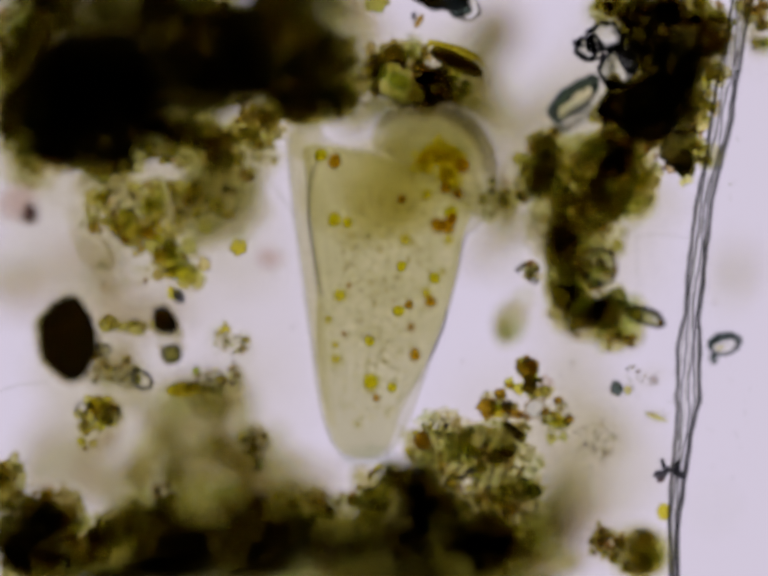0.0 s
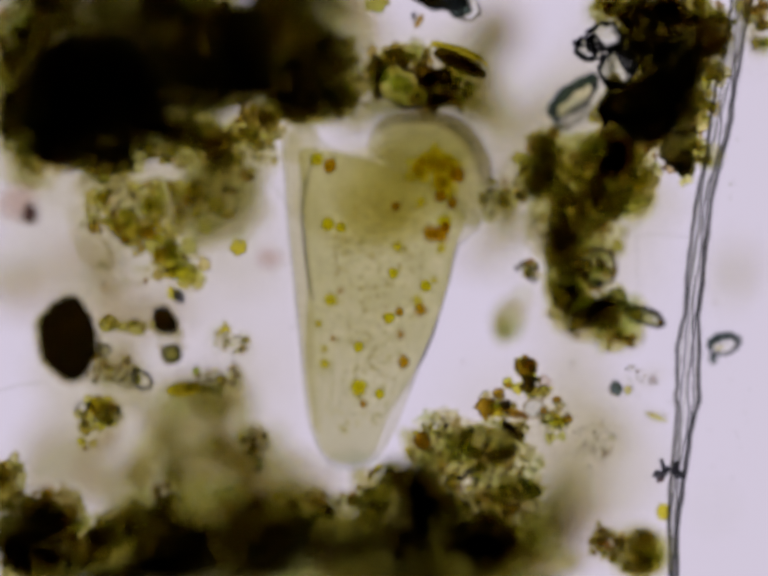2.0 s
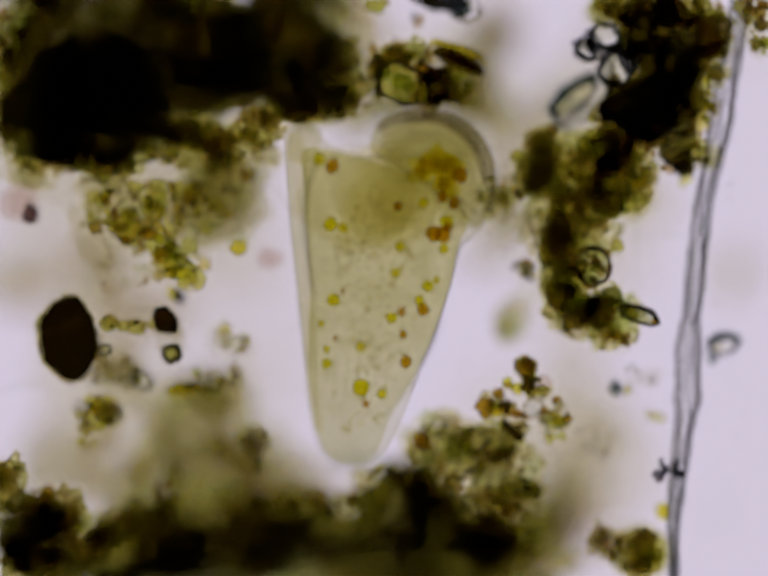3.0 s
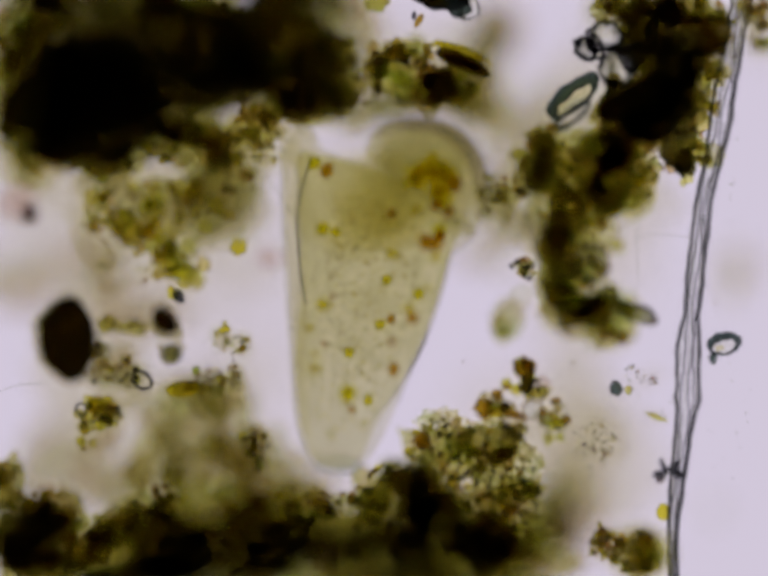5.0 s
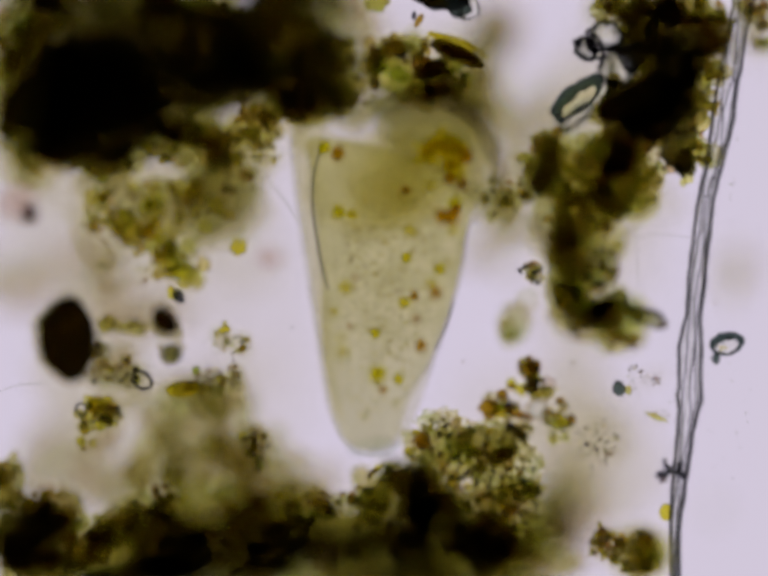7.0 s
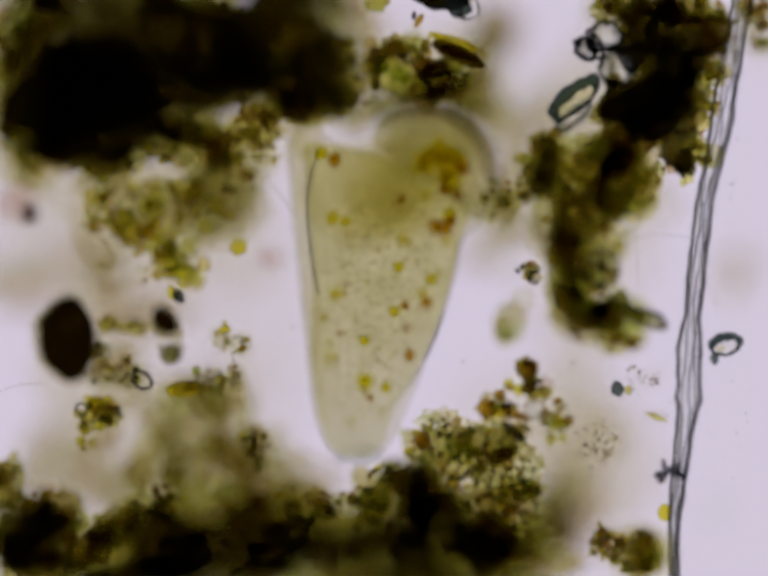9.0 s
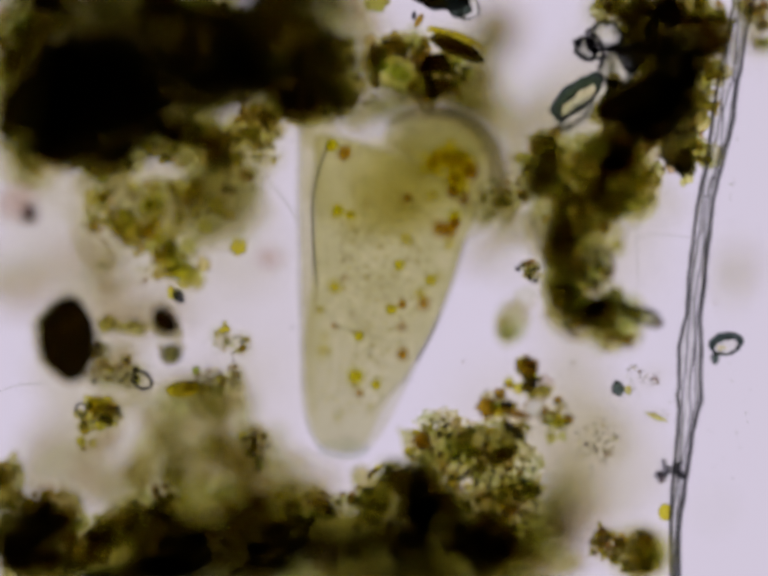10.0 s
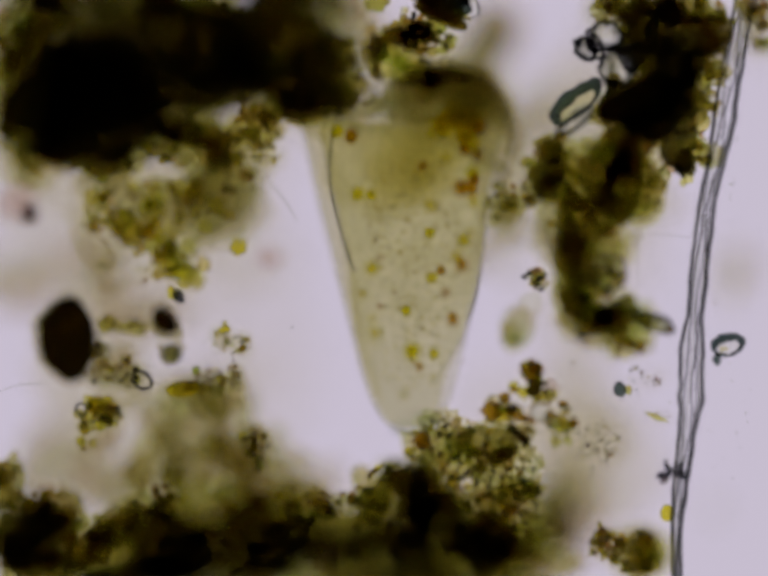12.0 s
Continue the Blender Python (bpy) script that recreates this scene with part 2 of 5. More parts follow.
def rag(u, v, z, ru, rv, rz, angle=0.0, seed=0, level=4, amount=0.34):
    """A ragged body with a torn outline in several sizes of bumps."""
    p, f = BALLS[level]
    off = Vector((seed * 3.1, seed * 1.7, seed * 0.9))
    k = [1 + amount * (1.5 * noise.noise(Vector(q) * 1.4 + off) + 0.9 * noise.noise(Vector(q) * 3.3 + off) + 0.7 * noise.noise(Vector(q) * 7.5 + off) + 0.35 * noise.noise(Vector(q) * 15 + off)) for q in p]
    p = p * np.clip(np.array(k), 0.25, 2.0)[:, None] * np.array([ru, rv, rz]) * 0.001
    a = radians(angle)
    p = p @ np.array([[math.cos(a), math.sin(a), 0], [-math.sin(a), math.cos(a), 0], [0, 0, 1]])
    return p + np.array(at(u, v, z)), f


def cloud(blobs, n, size, z, seed, flat=0.7, power=2.2, fine=False):
    """Many grains strewn through a few lens-shaped regions (u, v, ru, rv); size and z are ranges."""
    rng = np.random.default_rng(seed)
    area = np.array([b[2] * b[3] for b in blobs], float)
    verts, faces, base = [], [], 0
    pick = rng.choice(len(blobs), n, p=area / area.sum())
    for i in pick:
        u, v, ru, rv = blobs[i]
        a, r = rng.uniform(0, 2 * math.pi), math.sqrt(rng.uniform())
        r *= 0.80 + 0.38 * noise.noise(Vector((math.cos(a) * 1.7 + seed, math.sin(a) * 1.7, i * 5.1)))
        s = size[0] + (size[1] - size[0]) * rng.uniform() ** power
        h = rng.uniform(-1, 1) * math.sqrt(max(0.05, 1 - r * r))
        zz = (z[0] + z[1]) / 2 + (z[1] - z[0]) / 2 * h
        c = at(u + ru * r * math.cos(a), v + rv * r * math.sin(a), zz)
        tv, tf = GRAINS[rng.integers(8, 14) if fine else rng.integers(0, 8)]
        p = (tv * (rng.uniform(0.6, 1.3, 3) * np.array([1, 1, flat]))) @ turn(rng) * s * 0.0005 + np.array(c)
        verts.append(p)
        faces.extend([(x + base, y + base, w + base) for x, y, w in tf])
        base += len(p)
    return np.concatenate(verts), faces


def spline(points, steps):
    """A smooth line through the given points, steps points to a stretch."""
    p = np.array([points[0]] + list(points) + [points[-1]], float)
    out = []
    for i in range(1, len(p) - 2):
        for k in range(steps):
            t = k / steps
            a, b, c, d = p[i - 1], p[i], p[i + 1], p[i + 2]
            out.append(0.5 * (2 * b + (c - a) * t + (2 * a - 5 * b + 4 * c - d) * t * t + (3 * b - a - 3 * c + d) * t ** 3))
    out.append(p[-2])
    return np.array(out)


def tube(line, width, depth, sides=10, ridge=0.0, ridges=5, twist=0.0, closed=False):
    """A tube along a line of world points; width and depth are its half sizes at each point, in metres."""
    line = np.asarray(line)
    n = len(line)
    width, depth = np.broadcast_to(width, n), np.broadcast_to(depth, n)
    step = np.roll(line, -1, 0) - np.roll(line, 1, 0) if closed else np.gradient(line, axis=0)
    verts, faces = [], []
    for i in range(n):
        d = Vector(step[i]).normalized()
        side = d.cross(Vector((0, 0, 1)))
        side = side.normalized() if side.length > 1e-4 else Vector((1, 0, 0))
        up = side.cross(d)
        for k in range(sides):
            a = 2 * math.pi * k / sides
            r = 1 + ridge * math.cos(ridges * a + twist * i)
            verts.append(Vector(line[i]) + side * (math.cos(a) * r * width[i]) + up * (math.sin(a) * r * depth[i]))
    for i in range(n if closed else n - 1):
        j = (i + 1) % n
        for k in range(sides):
            m = (k + 1) % sides
            faces.append((i * sides + k, i * sides + m, j * sides + m, j * sides + k))
    if not closed:
        faces.append(tuple(range(sides))[::-1])
        faces.append(tuple((n - 1) * sides + k for k in range(sides)))
    return np.array([v[:] for v in verts]), faces


def strand(points, z, half, sides=6, steps=6, sink=0.0):
    """A thin thread through field points."""
    s = spline(points, steps)
    line = [at(u, v, z + sink * math.sin(i * 0.7)) for i, (u, v) in enumerate(s)]
    taper = np.array([half * 0.001 * (0.55 + 0.45 * math.sin(math.pi * (0.08 + 0.84 * i / len(line)))) for i in range(len(line))])
    return tube(line, taper, taper, sides)


def hoop(u, v, z, ru, rv, angle, wall, depth, n=40, wobble=0.0, seed=0, upper=0.0):
    """A closed ring wall; upper thickens one flank."""
    a0 = radians(angle)
    line, w = [], []
    for i in range(n):
        a = 2 * math.pi * i / n
        k = 1 + wobble * noise.noise(Vector((math.cos(a) * 1.5, math.sin(a) * 1.5, seed * 2.3)))
        x, y = ru * k * math.cos(a), rv * k * math.sin(a)
        line.append(at(u + x * math.cos(a0) - y * math.sin(a0), v - x * math.sin(a0) - y * math.cos(a0), z))
        w.append(wall * 0.001 * (1 + upper * math.sin(a)) * (1 + 0.5 * noise.noise(Vector((math.cos(a) * 2.6, math.sin(a) * 2.6, seed + 9)))))
    return tube(np.array([p[:] for p in line]), np.array(w), depth * 0.001, 10, closed=True)


def valve(u, v, z, ru, rv, rz, angle):
    p, f = BALLS[3]
    a = radians(angle)
    p = p * np.array([ru, rv, rz]) * 0.001
    p = p @ np.array([[math.cos(a), math.sin(a), 0], [-math.sin(a), math.cos(a), 0], [0, 0, 1]])
    return p + np.array(at(u, v, z)), f


MOVES = []


def drifts(ob, rows):
    """Notes how a thing drifts: seconds, shift right, shift down, turn in degrees anticlockwise."""
    MOVES.append((ob, ob.location.copy(), rows))
    return ob


# ---- slide and lamp ----
def disc(radius, z, n=96):
    v = [(0, 0, z)] + [(radius * math.cos(2 * math.pi * i / n), radius * math.sin(2 * math.pi * i / n), z) for i in range(n)]
    return np.array(v), [(0, 1 + i, 1 + (i + 1) % n) for i in range(n)]


def plate(half_x, half_y, z0, z1):
    v = [(x, y, z) for z in (z0, z1) for x, y in ((-half_x, -half_y), (half_x, -half_y), (half_x, half_y), (-half_x, half_y))]
    return np.array(v, float), [(3, 2, 1, 0), (4, 5, 6, 7), (0, 1, 5, 4), (1, 2, 6, 5), (2, 3, 7, 6), (3, 0, 4, 7)]


SLIDE_TOP = -0.50
backdrop = new("backdrop", build_mesh("backdrop", *disc(3.5, -12.0), LAMP, False))
tagged(backdrop, "bright round lilac-white lamp field of the condenser", "lamp", kind="structure")
floor = new("floor", build_mesh("floor", *plate(2.4, 1.5, SLIDE_TOP - 0.25, SLIDE_TOP), SLIDE, False))
tagged(floor, "clear glass microscope slide under the water drop", "slide", kind="structure")


# ---- the trumpet ciliate ----
def loft(rows, z, flat, steps=6, sides=40, seed=0):
    """A body from rows of (v, left u, right u), with rounded ends and an oval section."""
    s = spline(rows, steps)
    verts, faces = [], []
    for i, (v, left, right) in enumerate(s):
        half = (right - left) / 2
        for k in range(sides):
            a = 2 * math.pi * k / sides
            w = 1 + 0.012 * noise.noise(Vector((math.cos(a) * 2, math.sin(a) * 2, v * 0.02 + seed)))
            verts.append(at((left + right) / 2 + half * math.cos(a) * w, v, z + half * flat * math.sin(a) * w * 0.001)[:])
    n = len(s)
    for i in range(n - 1):
        for k in range(sides):
            m = (k + 1) % sides
            faces.append((i * sides + k, i * sides + m, (i + 1) * sides + m, (i + 1) * sides + k))
    faces.append(tuple(range(sides))[::-1])
    faces.append(tuple((n - 1) * sides + k for k in range(sides)))
    return np.array(verts), faces


CZ = 0.06
ciliate = thing("ciliate", 770, 560, CZ, "pale yellowish trumpet-shaped ciliate with yellow food vacuoles, anchored in detritus", "ciliate")
pellicle = part("pellicle", loft([(244, 598, 614), (248, 587, 630), (260, 577, 644), (282, 573, 654), (300, 574, 680), (312, 575, 724), (322, 576, 775), (345, 577, 836), (380, 580, 900), (415, 583, 952), (445, 585, 980), (462, 587, 980), (485, 590, 955), (505, 592, 933), (580, 600, 913),
                       (672, 609, 884), (748, 616, 853), (809, 623, 832), (860, 630, 812), (905, 643, 790), (932, 662, 770), (946, 684, 750), (951, 705, 728)],
                      CZ, 0.5), PELLICLE, ciliate, "thin clear outer skin")
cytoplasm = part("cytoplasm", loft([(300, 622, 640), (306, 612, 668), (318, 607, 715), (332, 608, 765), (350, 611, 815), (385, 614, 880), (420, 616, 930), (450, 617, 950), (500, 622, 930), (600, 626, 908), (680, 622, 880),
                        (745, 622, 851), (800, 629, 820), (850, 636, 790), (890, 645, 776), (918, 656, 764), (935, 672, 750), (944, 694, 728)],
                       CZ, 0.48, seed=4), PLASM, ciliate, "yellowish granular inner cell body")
part("flank", loft([(270, 580, 606), (330, 577, 622), (445, 584, 626), (580, 598, 632), (700, 612, 640), (800, 621, 642), (880, 636, 652)], 0.10, 0.4, seed=14), FUNNEL, pellicle, "pale flank of the skin")
# the raised oral lobe with its rim
for k, (rows, z) in enumerate((([(222, 838, 872), (228, 800, 915), (245, 768, 948), (275, 753, 975), (310, 752, 994), (335, 795, 1002), (375, 858, 1003), (415, 912, 996), (445, 944, 984), (462, 956, 972)], 0.075),
                               ([(236, 835, 880), (246, 800, 922), (270, 772, 955), (300, 760, 978), (330, 765, 988), (370, 800, 990), (415, 860, 982), (445, 905, 966), (462, 930, 950)], 0.20),
                               ([(262, 840, 890), (276, 800, 930), (310, 775, 965), (345, 800, 975), (385, 850, 972), (415, 890, 960), (430, 915, 945)], 0.22),
                               ([(226, 835, 875), (236, 796, 920), (256, 768, 952), (280, 764, 966), (310, 790, 970), (335, 835, 960), (345, 880, 930)], 0.20))):
    lobe = part("oral_lobe", loft(rows, z, 0.25, seed=9 + 10 * k), LOBE, ciliate, "domed oral lobe")
rim = [(752, 300), (754, 262), (775, 243), (820, 230), (870, 229), (920, 243), (962, 275), (992, 325), (1000, 385), (985, 440)]
for k, (half, z, pts) in enumerate(((0.016, 0.12, [(765, 262), (790, 242), (835, 231), (885, 233), (930, 250), (968, 284), (992, 330), (1000, 385), (990, 430)]), (0.012, 0.10, [(820, 243), (870, 238), (915, 252), (952, 282), (976, 328), (984, 378)]))):
    curve = spline(pts, 8)
    taper = np.array([half * math.sin(math.pi * (0.04 + 0.92 * i / (len(curve) - 1))) ** 0.6 for i in range(len(curve))])
    part("oral_rim", tube([at(u, v, z) for u, v in curve], taper, taper * 0.6, 10), RIM, lobe, "thickened grey rim of the mouth disc")
for k in range(5):
    r = 1 - 0.17 * k
    part("gullet", lump(785 + 3 * k, 402 + 4 * k, 0.15, 108 * r, 112 * r, 36, 20 + 30 * k, 3 + k, 0.07), FUNNEL, cytoplasm, "dusky gullet")
part("gullet", lump(725, 400, 0.17, 125, 105, 30, 0, 57, 0.1), FUNNEL, cytoplasm, "dusky gullet")
part("shoulder", lump(612, 292, CZ + 0.03, 34, 44, 26, -6, 41, 0.08), FUNNEL, pellicle, "pale raised shoulder of the skin")
for k in range(9):
    f = -0.8 + 0.2 * k
    stripe = [(780 + f * 155 - 6, 470), (768 + f * 140, 600), (748 + f * 118, 740), (724 + f * 84, 860)]
    part("stripe", strand(stripe, CZ - 0.02, 1.6, 5), VEIL, pellicle, "faint lengthwise stripe")
part("lip", strand([(700, 332), (725, 320), (765, 317), (800, 322), (840, 314), (870, 300)], CZ + 0.05, 2.5), HAIR, lobe)
# besides inner folds, the dark outline of the skin's edges is drawn in as threads
part("skin_line", strand([(574, 290), (579, 350), (584, 445), (591, 510), (600, 590), (609, 672), (617, 750), (626, 830)], 0.066, 1.3), HAIR, pellicle, "dark fold and outline of the skin")
part("skin_line", strand([(613, 340), (617, 400), (618, 450), (622, 510), (627, 590)], 0.066, 1.4), HAIR, pellicle, "dark fold and outline of the skin")
part("skin_line", strand([(955, 486), (932, 506), (913, 580), (884, 672), (853, 748), (833, 800)], 0.064, 1.1), THREAD, pellicle, "dark fold and outline of the skin")
part("skin_line", strand([(850, 224), (905, 235), (955, 262), (990, 310), (1002, 360), (1001, 405)], 0.07, 1.5), HAIR, lobe, "dark outline of the mouth disc")
part("skin_line", strand([(640, 318), (625, 370), (616, 430), (620, 500), (632, 580), (640, 612)], 0.0, 2.2), THREAD, pellicle, "dark fold and outline of the skin")
part("skin_line", strand([(890, 648), (880, 684), (864, 720), (848, 750)], 0.0, 2.2), THREAD, pellicle, "dark fold and outline of the skin")
part("skin_line", strand([(852, 744), (834, 774), (808, 808), (780, 842)], 0.0, 1.3), HAIR, pellicle, "dark fold and outline of the skin")
part("skin_line", strand([(600, 604), (615, 741), (627, 847), (654, 922), (691, 949)], 0.02, 1.2), HAIR, pellicle, "dark fold and outline of the skin")
for k, (u, v, ru, rv) in enumerate(((716, 938, 52, 20), (735, 944, 30, 14))):
    part("holdfast", lump(u, v, -0.07, ru, rv, 16, 8, 5 + k, 0.2, 1.5), ICE, ciliate, "bluish-grey holdfast disc")
# dark outline round the foot, drawn in as a thread
part("skin_line", strand([(636, 880), (652, 922), (678, 948), (705, 957), (735, 958), (752, 950)], 0.0, 1.3), HAIR, pellicle, "dark fold and outline of the skin")
cilia = []
for k in range(26):
    f = k / 25
    cu, cv = spline(rim, 6)[int(f * 53)]
    du, dv = cu - 880, cv - 400
    r = math.hypot(du, dv)
    cilia.append(strand([(cu, cv), (cu + du / r * 14 + 5, cv + dv / r * 14), (cu + du / r * 26 + 12, cv + dv / r * 24 + 6)], CZ + 0.05, 0.9, 4, 3))
part("cilium_fringe", join(cilia), HAIR, lobe, "fine cilia along the mouth rim", "stuff")
rng = np.random.default_rng(5)
for u, v, r in ((674, 611, 11), (730, 790, 15), (667, 456, 12), (694, 463, 9), (645, 324, 12), (793, 648, 10), (867, 583, 10), (801, 556, 9),
                (730, 707, 9), (661, 741, 9), (809, 502, 9), (772, 803, 9), (648, 660, 6), (849, 612, 9), (885, 570, 6), (660, 712, 6)):
    part("food_vacuole", lump(u, v, 0.055 + rng.uniform(-0.03, 0.03), r * 1.15, r * 1.2, r * 1.2, 0, u * 0.17, 0.12, 1.1, 3), FOOD, cytoplasm, "yellow food vacuole")
part("food_bed", cloud([(885, 332, 50, 38), (862, 345, 30, 20), (905, 375, 30, 34)], 44, (16, 36), (0.03, 0.10), 77, 1.0, 1.2), YOLK, cytoplasm, "crowded yellow food grains", "stuff")
for u, v, r in ((880, 325, 9), (905, 318, 9), (850, 345, 9), (912, 372, 10), (857, 412, 10),
                (905, 450, 13), (900, 507, 9)):
    part("food_vacuole", lump(u, v, 0.07 + rng.uniform(-0.02, 0.02), r * 1.1, r * 1.1, r, 0, u * 0.17, 0.2, 1.1, 3), FOOD, cytoplasm, "yellow food vacuole")
for u, v, r in ((672, 338, 13), (931, 357, 15), (921, 413, 12), (897, 400, 11), (877, 475, 15), (898, 478, 15), (908, 462, 10), (857, 631, 12),
                (813, 636, 9), (822, 738, 12), (692, 593, 5), (678, 690, 5), (740, 824, 7), (816, 683, 8), (805, 420, 8)):
    part("food_vacuole", lump(u, v, 0.055 + rng.uniform(-0.02, 0.03), r, r * 1.1, r, 0, u * 0.17, 0.14, 1.1, 3), FOODRED, cytoplasm, "red-brown food vacuole")
part("granule_bed", cloud([(760, 560, 130, 240), (730, 780, 90, 130), (770, 480, 130, 150)], 480, (4, 9), (-0.05, 0.14), 3, 1.0, 2.0, True), GRANULE, cytoplasm,
     "fine granules", "stuff")
part("granule_bed", cloud([(750, 600, 120, 240), (730, 780, 80, 110)], 170, (3, 5), (-0.03, 0.06), 8, 1.0, 2.0, True), BROWN, cytoplasm, "dark fine granules", "stuff")
drifts(ciliate, [
    (0, 19, -12, 2.0), (0.5, 2, 5, 0.1), (1, 0, 5, -1.0), (1.5, 1, 3, 0.3), (2, 2, 1, 0.0), (2.5, 0, 0, 0.0), (3, 7, 1, 0.0), (5, -12, 14, -2.1),
    (5.5, -4, 7, 0.3), (6, 0, -1, 0.2), (6.5, 15, -14, 2.1), (7, 29, -29, 2.8), (9, 13, -12, 0.4), (9.5, 33, -35, 3.8), (10, 14, -18, -4.5),
    (10.5, 11, -11, -1.3), (11, -12, -2, -7.5), (11.5, 40, -49, 4.3), (12, 77, -77, 8.4)])


# ---- detritus ----
def clump(name, label, u, v, z, blobs, span, grain, n, size, seed, slime=MATRIX, specks=0, lumps=2, group="detritus", grit=0, rise=0.0, spread=0.035):
    """A clump of detritus: slimy lumps, a bed of grains in them and, where given, fine dark specks."""
    ob = thing(name, u, v, z, label, "detritus", group)
    rng = np.random.default_rng(seed)
    for k, (bu, bv, ru, rv) in enumerate(blobs):
        for i in range(lumps):
            f = rng.uniform(0.45, 0.85)
            zz = (span[0] + span[1]) / 2 + rng.choice((-1, 1)) * rng.uniform(0.07, 0.2)
            part("lump", lump(bu + rng.uniform(-0.35, 0.35) * ru, bv + rng.uniform(-0.35, 0.35) * rv, zz, ru * f, rv * f, min(ru, rv) * f * 0.6,
                              rng.uniform(-30, 30), seed * 7 + k * 3 + i, 0.26, 1.9), slime, ob)
    part("grain_bed", cloud(blobs, n, size, span, seed), grain, ob, "", "stuff")
    if grit:
        part("grit_bed", cloud(blobs, grit, (4, 15), (rise - spread, rise + spread), seed + 90, 0.9, 1.6, True), GRIT, ob, "fine mixed grit", "stuff")
        part("golden_bed", cloud(blobs, grit // 4, (5, 20), (rise - spread, rise + spread), seed + 91, 0.9, 1.6), GOLD, ob, "golden grains", "stuff")
        part("dark_bed", cloud(blobs, 1 + grit // 10, (5, 16), (rise - 0.05, rise + 0.05), seed + 92, 0.9, 1.6), DARK, ob, "dark grains", "stuff")
    if specks:
        part("speck_bed", cloud(blobs, specks, (2, 7), (rise - 0.02, rise + 0.03), seed + 50, 1.0, 2.0, True), SPECK, ob, "fine dark specks", "stuff")
    return ob


def pebble(ob, name, u, v, z, ru, rv, material, angle=0.0, label="", amount=0.16):
    coarse = name == "core"
    return part(name, lump(u, v, z, ru, rv, min(ru, rv) * 0.8, angle, u * 0.13 + v * 0.07, 0.3 if coarse else amount, 2.6 if coarse else 1.35), material, ob, label)


def core(ob, u, v, z, ru, rv, n=2):
    """The dense heart of a clump: torn dark bodies heaped on one another, thinning outwards."""
    rng = np.random.default_rng(int(u * 3 + v))
    for i in range(2 + n):
        k = rng.uniform(0.55, 0.95)
        du, dv = np.clip(rng.normal(0, 0.35, 2), -0.6, 0.6)
        part("core", rag(u + du * ru, v + dv * rv, z + rng.uniform(-0.12, 0.10), ru * k, rv * k, min(ru, rv) * k * 0.3, rng.uniform(-25, 25), u * 0.11 + v * 0.03 + 3 * i, 3, 0.3), CRUST_BLACK, ob, "black core")


def crust(ob, material, rows, seed=0):
    """Torn films and lumps of rotted matter on a clump: rows of u, v, ru, rv, height."""
    for k, (u, v, ru, rv, z) in enumerate(rows):
        part("crust", rag(u, v, z, ru, rv, min(ru, rv) * 0.35, 0, seed + k * 1.3 + u * 0.01), material, ob)


def strew(ob, material, blobs, n, size, z, seed):
    """Torn scraps of rotted matter heaped through lens-shaped regions (u, v, ru, rv); size and z are ranges."""
    rng = np.random.default_rng(seed)
    area = np.array([b[2] * b[3] for b in blobs], float)
    heap = []
    for i in rng.choice(len(blobs), n, p=area / area.sum()):
        u, v, ru, rv = blobs[i]
        a, r = rng.uniform(0, 2 * math.pi), 0.95 * math.sqrt(rng.uniform())
        k = rng.uniform(*size)
        heap.append(rag(u + ru * r * math.cos(a), v + rv * r * math.sin(a), rng.uniform(*z), k * rng.uniform(0.8, 1.3), k * rng.uniform(0.6, 1.0), k * 0.3, rng.uniform(0, 180), rng.uniform(0, 90), 3, 0.36))
    part("crust_bed", join(heap), material, ob, "torn scraps of rotted matter", "stuff")


# the great dark mass above, out of focus
mass = clump("detritus_mass", "large nearly black mass of rotted plant matter, blurred", 300, 150, 0.2,
             [(230, 170, 200, 130), (110, 165, 100, 110), (400, 190, 130, 110), (560, 100, 150, 110), (370, 40, 200, 60), (80, 40, 90, 60), (300, 290, 120, 40)],
             (0.04, 0.30), DARK, 150, (14, 46), 11, lumps=0)
crust(mass, CRUST_BLACK, [(200, 170, 165, 120, 0.34), (210, 185, 115, 95, 0.28), (170, 205, 85, 76, 0.36), (245, 150, 66, 66, 0.3)], 321)
crust(mass, CRUST_DARK, [(180, 190, 180, 130, 0.26), (200, 255, 150, 66, 0.18), (110, 225, 90, 80, 0.22), (440, 130, 90, 90, 0.26), (550, 95, 140, 96, 0.32), (560, 105, 110, 80, 0.26), (360, 60, 90, 60, 0.2), (340, 215, 110, 60, 0.2), (600, 150, 100, 60, 0.24), (640, 110, 80, 90, 0.3), (60, 220, 60, 100, 0.26), (400, 40, 130, 50, 0.16), (170, 300, 110, 40, 0.14), (265, 285, 90, 40, 0.12), (215, 330, 50, 26, 0.06)], 331)
crust(mass, CRUST_BROWN, [(690, 150, 56, 80, 0.18), (650, 205, 70, 40, 0.1), (590, 215, 60, 34, 0.08)], 381)
crust(mass, CRUST_OLIVE, [(690, 60, 60, 70, 0.26), (620, 20, 80, 40, 0.2), (28, 250, 36, 60, 0.2), (14, 120, 26, 90, 0.16), (60, 30, 70, 36, 0.08)], 371)
heart = [(200, 170, 180, 130), (110, 120, 110, 100), (400, 90, 90, 90), (440, 130, 90, 100), (570, 90, 140, 100), (330, 250, 110, 44), (300, 30, 250, 40), (610, 170, 100, 50), (170, 270, 110, 50), (80, 200, 60, 90)]
